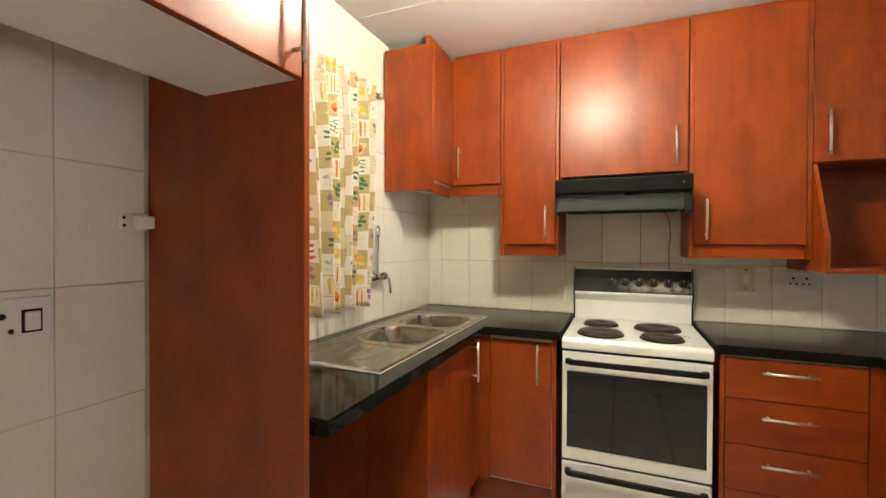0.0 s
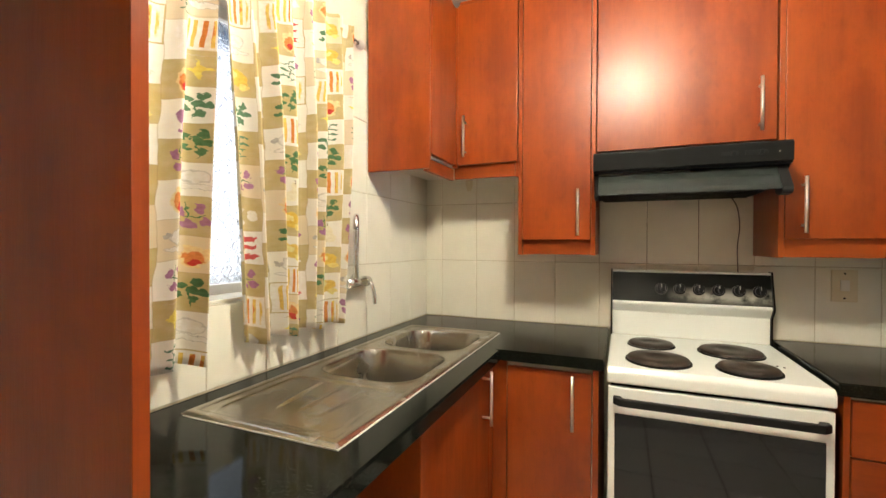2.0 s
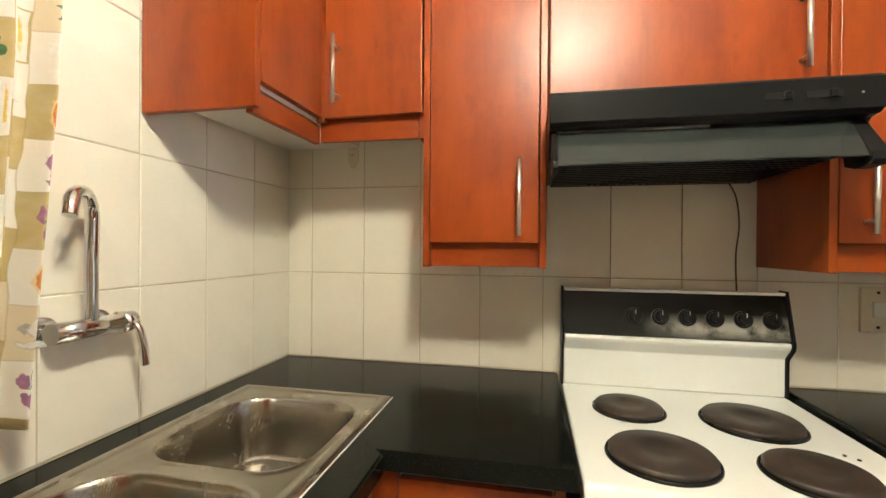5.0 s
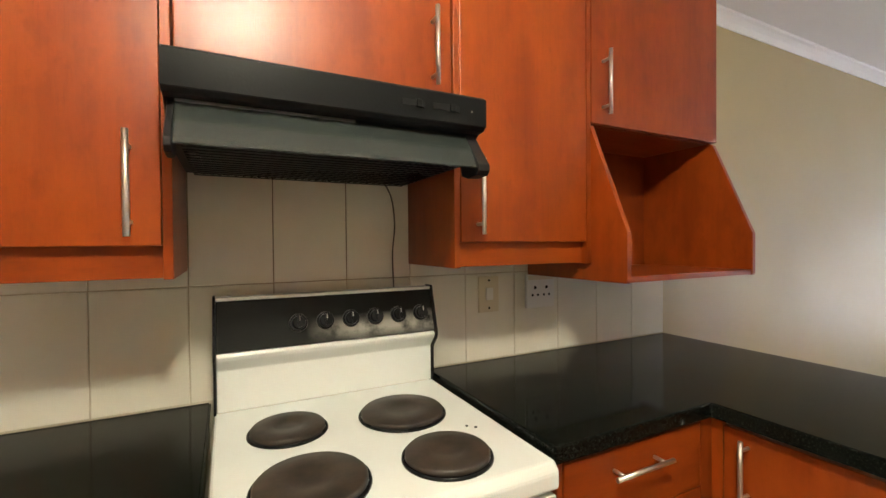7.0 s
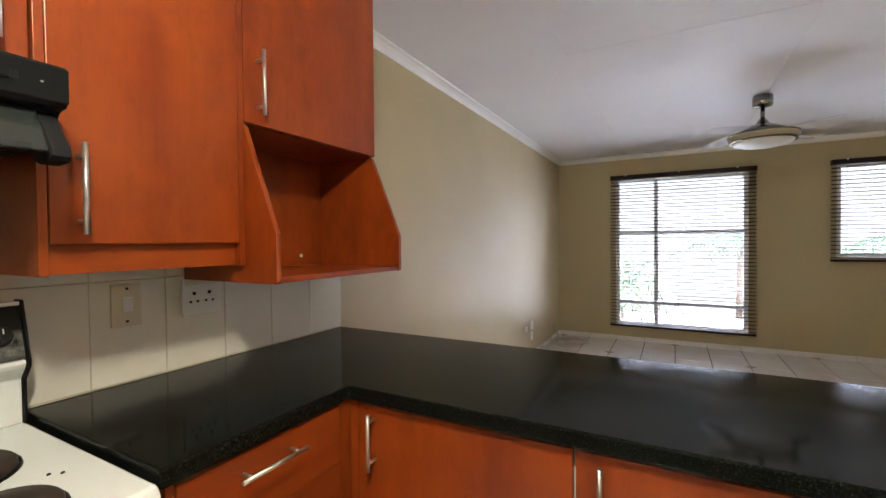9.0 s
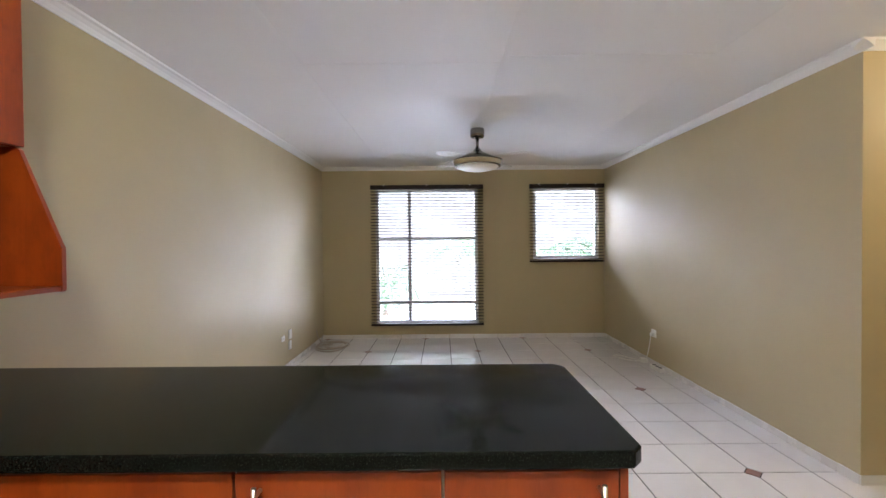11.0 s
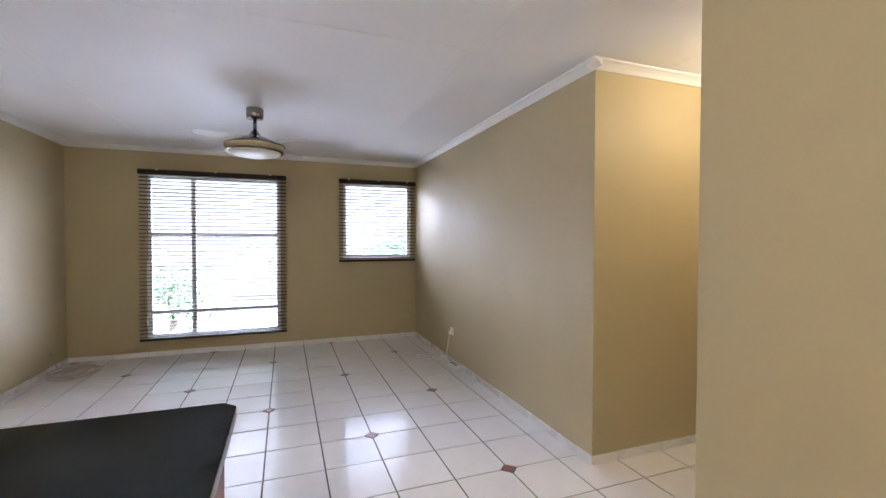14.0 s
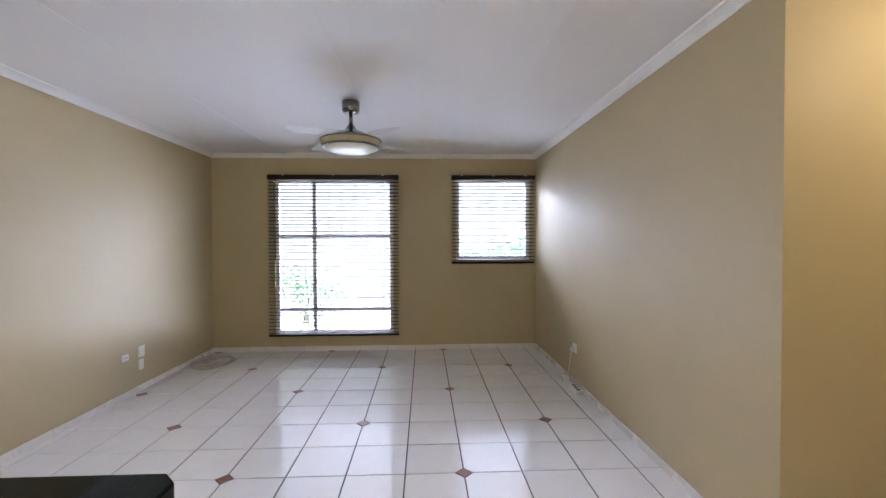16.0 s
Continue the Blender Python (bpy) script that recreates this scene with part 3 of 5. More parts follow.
def palm(at, height, seed, spread=1.0, rise=1.0):
    rng = random.Random(seed)
    p = thing("palm", "green palm with arching fronds in the yard", "palm", at, "yard palms")
    base = Vector(at)
    part("trunk", lathe(bmesh.new(), at, [(0.09, 0), (0.07, height * 0.5), (0.05, height)], 12), BARK, p)
    for i in range(13):
        a = i * 2.4 + rng.uniform(-0.2, 0.2)
        reach, lift = spread * rng.uniform(0.7, 1.1), rise * rng.uniform(0.25, 0.8)
        bm = bmesh.new()
        spine = [base + Vector((math.cos(a) * reach * t, math.sin(a) * reach * t, height + lift * t * 1.6 - 1.5 * lift * t * t * 1.2)) for t in [k / 14 for k in range(15)]]
        tube(bm, spine, 0.008, 5)
        side = Vector((-math.sin(a), math.cos(a), 0))
        for k in range(2, 15):
            for s in (-1, 1):
                length = 0.36 * spread * math.sin(0.35 + 2.5 * k / 15)
                q = spine[k]
                along = (spine[k] - spine[k - 1]).normalized()
                tip = q + (side * s * 0.8 + along * 0.6 + Vector((0, 0, -0.35))) * length
                m = (q + tip) / 2 + Vector((0, 0, 0.03))
                w = along * 0.018
                vs = [bm.verts.new(v) for v in (q, m - w, tip, m + w)]
                bm.faces.new(vs)
        part("frond", bm, FOLIAGE, p)
    return p


palm((7.8, 2.2, -0.15), 0.28, 3, 1.0, 3.0)
palm((9.4, 0.35, -0.15), 1.3, 5, 1.05)
palm((9.2, -1.35, -0.15), 1.15, 8, 1.0)
palm((9.9, -2.1, -0.15), 1.3, 12, 1.0)

# ---- granite worktops ----


def slab(outline):
    return prism(bmesh.new(), outline, "z", 0.862, 0.9, 0.005)


def slab_with_hole(outline, hole, cut):
    """A slab with a rectangular hole; its faces are split in two along y = cut, which crosses the hole."""
    bm = bmesh.new()
    hx0, hx1, hy0, hy1 = hole
    x0, x1 = outline[0][0], outline[1][0]
    south, north = outline[:2], outline[2:]
    lower = [*south, (x1, cut), (hx1, cut), (hx1, hy0), (hx0, hy0), (hx0, cut), (x0, cut)]
    upper = [(x1, cut), *north, (x0, cut), (hx0, cut), (hx0, hy1), (hx1, hy1), (hx1, cut)]
    for z in (0.862, 0.9):
        verts = {}
        for loop in (lower, upper):
            bm.faces.new([verts.setdefault(p, bm.verts.new((*p, z)) if p not in verts else verts[p]) for p in loop])
    bm.verts.ensure_lookup_table()
    ring = [*south, (x1, cut), *north, (x0, cut)]
    rim = [(hx0, hy0), (hx1, hy0), (hx1, cut), (hx1, hy1), (hx0, hy1), (hx0, cut)]
    for loop in (ring, rim):
        for p, q in zip(loop, loop[1:] + loop[:1]):
            bm.faces.new([bm.verts.new((*v, z)) for v, z in ((p, 0.862), (q, 0.862), (q, 0.9), (p, 0.9))])
    bmesh.ops.remove_doubles(bm, verts=bm.verts[:], dist=1e-5)
    bmesh.ops.recalc_face_normals(bm, faces=bm.faces[:])
    inside = set(rim)
    edges = []
    for e in bm.edges:
        ends = [(round(v.co.x, 4), round(v.co.y, 4)) for v in e.verts]
        if all(v.co.z > 0.89 for v in e.verts) and len(e.link_faces) == 2 and abs(e.link_faces[0].normal.dot(e.link_faces[1].normal)) < 0.5 and not any(p in inside for p in ends):
            edges.append(e)
    bmesh.ops.bevel(bm, geom=edges, offset=0.005, segments=2, affect="EDGES")
    return bm


left_top = slab_with_hole([(-1.1, 0.998), (-0.52, 0.998), (-0.52, 2.205), (-0.53, 2.215), (-0.165, 2.215), (-0.165, 2.826), (-1.1, 2.826)], (-0.985, -0.625, 1.69, 2.46), 2.07)
single("worktop", left_top, GRANITE, "polished black granite worktop holding the sink", "worktop", (-0.8, 1.9, 0.862))
right_top = slab([(0.447, 2.222), (0.945, 2.222), (0.948, 2.215), (0.948, 0.76), (0.975, 0.733), (1.565, 0.733), (1.598, 0.766), (1.598, 2.826), (0.447, 2.826)])
single("worktop", right_top, GRANITE, "polished black granite breakfast bar worktop", "worktop", (1.2, 1.7, 0.862))

# ---- cabinets ----


def handle(parent, x, y, z0, z1, out, flat=None):
    """A bar handle on two posts. out: unit vector away from the door. flat: for a level bar, (axis, a, b)."""
    o = Vector(out) * 0.032
    bm = bmesh.new()
    if flat is None:
        a, b = Vector((x, y, z0)), Vector((x, y, z1))
    else:
        a, b = Vector((flat[1], y, z0)), Vector((flat[2], y, z0))
    cyl(bm, a + o, b + o, 0.0055, seg=16)
    d = (b - a)
    for t in (0.14, 0.86):
        cyl(bm, a + d * t, a + d * t + o, 0.0045, seg=12)
    return part("handle", bm, NICKEL, parent, "satin metal bar handle")


def cabinet(label, at, group="kitchen cabinets", name="wall_cabinet"):
    return thing(name, label, "cabinet", at, group)


# wall cabinet in the corner, facing the window side
c = cabinet("cherry-red corner wall cabinet with a plain side panel", (-0.95, 2.5, 1.58))
bm = B(XL + 0.014, -0.83, 2.246, 2.82, 1.63, 2.335)
part("body", bm, WHITEBOARD, c, "white melamine carcass")
part("side_panel", B(XL + 0.014, -0.812, 2.228, 2.245, 1.582, 2.338, 0.0015), WOOD, c)
part("door", B(-0.829, -0.81, 2.247, 2.512, 1.64, 2.345, 0.002), WOOD, c)
part("pelmet", B(-0.848, -0.83, 2.246, 2.54, 1.575, 1.627, 0.002), WOOD_Y, c)
part("corner_post", B(-0.829, -0.804, 2.517, 2.534, 1.63, 2.35, 0.001), WOOD, c)
part("top_filler", B(-0.86, -0.835, 2.246, 2.53, 2.337, CEILING - 0.004, 0.001), WOOD_Y, c)


def upper(label, x0, x1, zbody, zdoor, stiles, hx, hz, front=2.515, pelmet=True):
    """One wall cabinet on the stove wall: carcass, door, pelmet, handle."""
    c = cabinet(label, ((x0 + x1) / 2, 2.7, zbody))
    part("body", B(x0 + 0.0175, x1 - 0.0175, front + 0.022, 2.822, zdoor + 0.012, 2.35), WHITEBOARD, c, "white melamine carcass")
    for a, b in ((x0, x0 + 0.0165), (x1 - 0.0165, x1)):
        if x0 < -0.7 and a == x0:
            continue
        part("side_panel", B(a, b, front + (0.0 if stiles else 0.021), 2.822, zbody, 2.354, 0.0012), WOOD, c)
    inset = 0.0185 if stiles else 0.003
    d = part("door", B(x0 + inset, x1 - inset, front, front + 0.019, zdoor, 2.355, 0.0022), WOOD, c)
    if pelmet:
        part("pelmet", B(x0 + (0.018 if stiles else -0.02), x1 - 0.018, front + 0.0215, front + 0.036, zbody + 0.002, zdoor + 0.011, 0.001), WOOD_H, c)
    handle(d, hx, front, hz[0], hz[1], (0, -1, 0))
    part("top_filler", B(x0, x1, front + 0.03, front + 0.05, 2.356, CEILING - 0.004), WOOD_H, c)
    return c


upper("narrow cherry-red wall cabinet in the corner", -0.806, -0.527, 1.578, 1.64, False, -0.765, (1.67, 1.85))
upper("tall narrow cherry-red wall cabinet beside the hood", -0.525, -0.213, 1.24, 1.303, True, -0.279, (1.32, 1.507))
upper("wide cherry-red wall cabinet above the hood", -0.211, 0.381, 1.622, 1.652, False, 0.327, (1.68, 1.865), pelmet=False)
upper("tall cherry-red wall cabinet beside the hood", 0.384, 0.846, 1.24, 1.305, True, 0.452, (1.325, 1.515))

# open microwave shelf with its cabinet
c = cabinet("cherry-red wall cabinet above an open flared shelf", (1.16, 2.7, 1.19))
part("body", B(0.867, 1.449, 2.537, 2.8, 1.672, 2.35), WHITEBOARD, c, "white melamine carcass")
side = [(2.822, 1.188), (2.392, 1.188), (2.388, 1.195), (2.388, 1.33), (2.395, 1.345), (2.52, 1.648), (2.536, 1.66), (2.536, 2.354), (2.822, 2.354)]
for a in (0.8485, 1.45):
    part("side_panel", prism(bmesh.new(), side, "x", a, a + 0.0165, 0.001), WOOD, c)
d = part("door", B(0.8495, 1.4655, 2.515, 2.534, 1.658, 2.355, 0.0022), WOOD, c)
handle(d, 0.896, 2.515, 1.683, 1.875, (0, -1, 0))
part("shelf_board", B(0.8655, 1.4495, 2.392, 2.805, 1.19, 1.207, 0.001), WOOD_H, c)
part("back_panel", B(0.8655, 1.4495, 2.806, 2.82, 1.208, 1.67), WOOD, c)
part("shelf_top", B(0.8655, 1.4495, 2.54, 2.805, 1.656, 1.671), WOOD_H, c)
for x in (0.99, 1.33):
    part("screw_cap", cyl(bmesh.new(), (x, 2.807, 1.25), (x, 2.802, 1.25), 0.007, seg=14), PLASTIC, c, "small pale screw cap")
part("top_filler", B(0.8485, 1.4665, 2.545, 2.565, 2.356, CEILING - 0.004), WOOD_H, c)

# fridge surround: side panel and bridging cupboard
c = thing("fridge_surround_panel", "tall dark cherry-red side panel of the fridge space", "panel", (-0.85, 0.984, 0))
part("panel", B(XL + 0.012, -0.572, 0.976, 0.993, 0, 2.354, 0.001), WOOD, c)
part("edge_strip", B(-0.5718, -0.5695, 0.9755, 0.9935, 0, 2.354, 0.0008), WOOD, c)
c = cabinet("cherry-red cupboard bridging the fridge space, white underneath", (-0.72, 0.46, 1.668))
part("body", B(-0.868, -0.594, -0.05, 0.974, 1.668, 2.354, 0.001), WHITEBOARD, c, "white melamine carcass")
part("back_rail", B(-0.876, -0.869, -0.05, 0.974, 1.668, 1.69), WHITEBOARD, c)
for a, b, hy in ((-0.048, 0.458, 0.03), (0.462, 0.972, 0.945)):
    d = part("door", B(-0.592, -0.573, a, b, 1.668, 2.354, 0.002), WOOD, c)
    handle(d, -0.573, hy, 1.69, 1.9, (1, 0, 0))

# base cabinets


def kick(parent, *dims):
    part("plinth", B(*dims), WOOD_H, parent)


c = cabinet("cherry-red base cabinet under the sink", (-0.8, 1.93, 0), name="base_cabinet")
part("body", B(XL + 0.014, -0.576, 1.64, 2.8, 0.15, 0.7), WHITEBOARD, c)
part("side_panel", B(XL + 0.014, -0.556, 1.621, 1.638, 0, 0.86, 0.001), WOOD, c)
part("top_rail", B(-0.6, -0.576, 1.64, 2.25, 0.7, 0.86), WOOD_Y, c)
d = part("door", B(-0.575, -0.556, 1.632, 2.192, 0.152, 0.842, 0.002), WOOD, c)
handle(d, -0.556, 2.115, 0.66, 0.846, (1, 0, 0))
part("corner_post", B(-0.575, -0.557, 2.196, 2.252, 0.15, 0.858, 0.001), WOOD, c)
kick(c, -0.64, -0.622, 1.64, 2.29, 0, 0.148)

c = cabinet("cherry-red base cabinet beside the stove", (-0.35, 2.5, 0), name="base_cabinet")
part("body", B(-0.555, -0.185, 2.256, 2.8, 0.15, 0.86), WHITEBOARD, c)
d = part("door", B(-0.499, -0.207, 2.235, 2.254, 0.165, 0.84, 0.002), WOOD, c)
handle(d, -0.267, 2.235, 0.648, 0.836, (0, -1, 0))
part("filler", B(-0.555, -0.502, 2.237, 2.2555, 0.15, 0.86, 0.001), WOOD, c)
part("side_panel", B(-0.203, -0.184, 2.236, 2.8, 0.0, 0.86, 0.001), WOOD, c)
kick(c, -0.62, -0.205, 2.29, 2.306, 0, 0.148)

c = cabinet("cherry-red drawer unit with four drawers", (0.72, 2.5, 0), name="drawer_unit")
part("body", B(0.478, 0.965, 2.256, 2.8, 0.13, 0.86), WHITEBOARD, c)
part("side_panel", B(0.462, 0.4775, 2.236, 2.8, 0, 0.86, 0.001), WOOD, c)
for z0, z1 in ((0.692, 0.85), (0.508, 0.688), (0.325, 0.504), (0.135, 0.321)):
    d = part("drawer_front", B(0.481, 0.926, 2.235, 2.254, z0, z1, 0.0025), WOOD_H, c)
    handle(d, 0, 2.235, z1 - 0.045 if z0 > 0.6 else z1 - 0.06, 0, (0, -1, 0), ("x", 0.597, 0.778))
part("filler", B(0.929, 0.975, 2.237, 2.2555, 0.13, 0.86, 0.001), WOOD, c)
kick(c, 0.478, 1.0, 2.29, 2.306, 0, 0.13)

c = cabinet("cherry-red breakfast bar base cabinet with three doors", (1.25, 1.5, 0), name="base_cabinet")
part("body", B(0.996, 1.53, 0.78, 2.23, 0.13, 0.86), WHITEBOARD, c)
part("back_panel", B(1.531, 1.549, 0.762, 2.8, 0, 0.86, 0.001), WOOD, c)
part("end_panel", B(0.977, 1.53, 0.761, 0.779, 0, 0.86, 0.001), WOOD, c)
for y0, y1, hy in ((1.612, 2.208, 2.152), (1.163, 1.606, 1.552), (0.782, 1.157, 0.825)):
    d = part("door", B(0.975, 0.994, y0, y1, 0.137, 0.846, 0.0025), WOOD, c)
    handle(d, 0.975, hy, 0.675, 0.832, (-1, 0, 0))
part("corner_post", B(0.976, 0.994, 2.211, 2.25, 0.13, 0.86, 0.001), WOOD, c)
kick(c, 1.03, 1.046, 0.78, 2.29, 0, 0.13)

# ---- stove ----
s = thing("stove", "white electric stove with four solid plates and black oven glass", "stove", (0.14, 2.5, 0))
SX0, SX1 = -0.157, 0.437
part("body", B(SX0 + 0.012, SX1 - 0.012, 2.225, 2.79, 0.08, 0.828, 0.003), BLACK, s, "black side panels")
hob = prism(bmesh.new(), [(2.198, 0.832), (2.198, 0.868), (2.21, 0.884), (2.772, 0.886), (2.772, 0.832)], "x", SX0, SX1, 0.006)
part("hob", hob, ENAMEL, s)
part("hob_seal", B(SX0 + 0.004, SX1 - 0.004, 2.216, 2.77, 0.8285, 0.8315), DARKPLASTIC, s)
for x, y, r in ((-0.006, 2.585, 0.08), (0.256, 2.555, 0.1), (0.002, 2.335, 0.097), (0.258, 2.318, 0.084)):
    hp = part("hotplate", lathe(bmesh.new(), (x, y, 0.884), [(r, 0.0), (r, 0.012), (r - 0.004, 0.016), (r * 0.4, 0.0162), (r * 0.36, 0.0135), (0.012, 0.013), (0.006, 0.0125)], 48), HOTPLATE, s, "blackened solid hotplate")
    part("trim_ring", lathe(bmesh.new(), (x, y, 0.884), [(r + 0.007, 0.0), (r + 0.006, 0.005), (r + 0.001, 0.006), (r + 0.0005, 0.0)], 48), BLACK, hp, "dark metal ring")
for x, y in ((0.36, 2.42), (0.375, 2.405)):
    part("chip", cyl(bmesh.new(), (x, y, 0.884), (x, y, 0.8868), 0.0035, seg=8), BLACK, s, "small black enamel chip")
part("splash_back", prism(bmesh.new(), [(2.762, 0.887), (2.762, 0.992), (2.735, 1.022), (2.730, 1.032), (2.734, 1.04), (2.80, 1.04), (2.80, 0.887)], "x", SX0 + 0.006, SX1 - 0.006, 0.003), ENAMEL, s)
part("control_panel", prism(bmesh.new(), [(2.734, 1.0415), (2.772, 1.163), (2.80, 1.163), (2.80, 1.0415)], "x", SX0 + 0.006, SX1 - 0.006, 0.001), WORN, s, "black control panel, worn pale round the knobs")
part("top_trim", B(SX0 + 0.006, SX1 - 0.006, 2.764, 2.802, 1.1635, 1.172, 0.002), ENAMEL, s)
side = [(2.755, 0.885), (2.755, 0.99), (2.727, 1.022), (2.724, 1.036), (2.764, 1.176), (2.803, 1.176), (2.803, 0.885)]
for a in (SX0 - 0.001, SX1 - 0.0045):
    part("end_cap", prism(bmesh.new(), side, "x", a, a + 0.0055, 0.001), DARKPLASTIC, s)
n = Vector((0, -0.955, 0.297))
for i in range(6):
    x = 0.042 + 0.07 * i
    p = Vector((x, 2.751, 1.097))
    k = bmesh.new()
    cyl(k, p, p + n * 0.006, 0.0235, 0.0225, 28)
    cyl(k, p + n * 0.006, p + n * 0.018, 0.018, 0.0155, 28)
    up = Vector((0, 0.297, 0.955))
    kn = part("knob", k, DARKPLASTIC, s)
    part("knob_ring", cyl(bmesh.new(), p - n * 0.002, p + n * 0.001, 0.0242, seg=28), WORNRING, kn, "thin worn grey ring")
    g = bmesh.new()
    turn = Matrix((Vector((1, 0, 0)), up, n)).transposed().to_4x4()
    bmesh.ops.create_cube(g, size=1, matrix=Matrix.Translation(p + n * 0.021) @ turn @ Matrix.Diagonal((0.008, 0.033, 0.010, 1)))
    bmesh.ops.bevel(g, geom=g.edges[:], offset=0.002, segments=2, affect="EDGES")
    part("grip", g, DARKPLASTIC, kn)
    g = bmesh.new()
    bmesh.ops.create_cube(g, size=1, matrix=Matrix.Translation(p + n * 0.0262 + up * 0.008) @ turn @ Matrix.Diagonal((0.002, 0.012, 0.0008, 1)))
    part("pointer", g, PLASTIC, kn, "white pointer mark")
d = part("oven_door", B(SX0 + 0.003, SX1 - 0.003, 2.203, 2.2235, 0.335, 0.82, 0.004), ENAMEL, s)
part("oven_glass", B(SX0 + 0.024, SX1 - 0.024, 2.2, 2.2035, 0.393, 0.734, 0.0015), OVENGLASS, d, "black oven glass")


def oven_handle(parent, z):
    bm = prism(bmesh.new(), [(-0.138, 2.2), (-0.138, 2.178), (-0.118, 2.160), (0.398, 2.160), (0.418, 2.178), (0.418, 2.2), (0.394, 2.2), (0.388, 2.179), (-0.108, 2.179), (-0.114, 2.2)], "z", z, z + 0.024, 0.004)
    part("handle", bm, DARKPLASTIC, parent, "black moulded handle")


oven_handle(d, 0.770)
d = part("warming_drawer", B(SX0 + 0.003, SX1 - 0.003, 2.202, 2.2235, 0.085, 0.324, 0.004), ENAMEL, s)
oven_handle(d, 0.277)
for x in (SX0 + 0.05, SX1 - 0.05):
    for y in (2.27, 2.74):
        part("foot", cyl(bmesh.new(), (x, y, 0), (x, y, 0.08), 0.018, seg=12), DARKPLASTIC, s)

# ---- extractor hood ----
h = thing("extractor_hood", "black slimline extractor hood with a tilted smoked visor", "hood", (0.08, 2.6, 1.484))
prof = [(2.366, 1.617), (2.362, 1.61), (2.362, 1.552), (2.37, 1.545), (2.392, 1.543), (2.42, 1.52), (2.42, 1.486), (2.82, 1.486), (2.82, 1.618)]
part("body", prism(bmesh.new(), prof, "x", -0.2135, 0.3805, 0.002), DARKPLASTIC, h)
part("front_strip", B(-0.2135, 0.3805, 2.3585, 2.3618, 1.552, 1.611, 0.001), BLACK, h)
visor = prism(bmesh.new(), [(2.392, 1.541), (2.340, 1.462), (2.344, 1.459), (2.397, 1.538)], "x", -0.196, 0.345, 0.0008)
v = part("visor", visor, SMOKED, h, "smoked tilted visor")
part("visor_edge", prism(bmesh.new(), [(2.394, 1.5414), (2.3855, 1.5414), (2.383, 1.537), (2.3905, 1.5368)], "x", -0.196, 0.1, 0.0004), NICKEL, v, "pale metal edge")
ear = [(2.398, 1.542), (2.337, 1.468), (2.336, 1.455), (2.345, 1.446), (2.385, 1.444), (2.41, 1.452), (2.42, 1.50)]
for a in (-0.208, 0.346):
    part("visor_bracket", prism(bmesh.new(), ear, "x", a, a + (0.011 if a < 0 else 0.028), 0.002), DARKPLASTIC, v)
grille = bmesh.new()
nx, ny = 30, 13
for i in range(nx + 1):
    x = -0.19 + 0.54 * i / nx
    box(grille, x - 0.0032, x + 0.0032, 2.425, 2.79, 1.4785, 1.4825)
for j in range(ny + 1):
    y = 2.425 + 0.365 * j / ny
    box(grille, -0.193, 0.353, y - 0.004, y + 0.004, 1.4765, 1.4785)
part("filter_grille", grille, BLACK, h, "black perforated filter grille")
for x, w in ((0.215, 0.03), (0.29, 0.038)):
    sl = part("switch_slot", B(x - w, x + w * 0.6, 2.3567, 2.3584, 1.575, 1.588, 0.0006), DARKPLASTIC, h)
    part("slider", B(x, x + 0.012, 2.351, 2.3567, 1.574, 1.589, 0.0015), BLACK, sl)
part("indicator", cyl(bmesh.new(), (0.343, 2.3584, 1.581), (0.343, 2.3565, 1.581), 0.002, seg=10), STEEL, h)
single("hood_cord", tube(bmesh.new(), smooth_path([(0.30, 2.80, 1.485), (0.325, 2.808, 1.44), (0.335, 2.81, 1.36), (0.328, 2.812, 1.27), (0.332, 2.812, 1.15)]), 0.0022, 8), CORD, "thin brown electric cord hanging from the hood", "cord", (0.33, 2.81, 1.15))

# ---- sink and tap ----


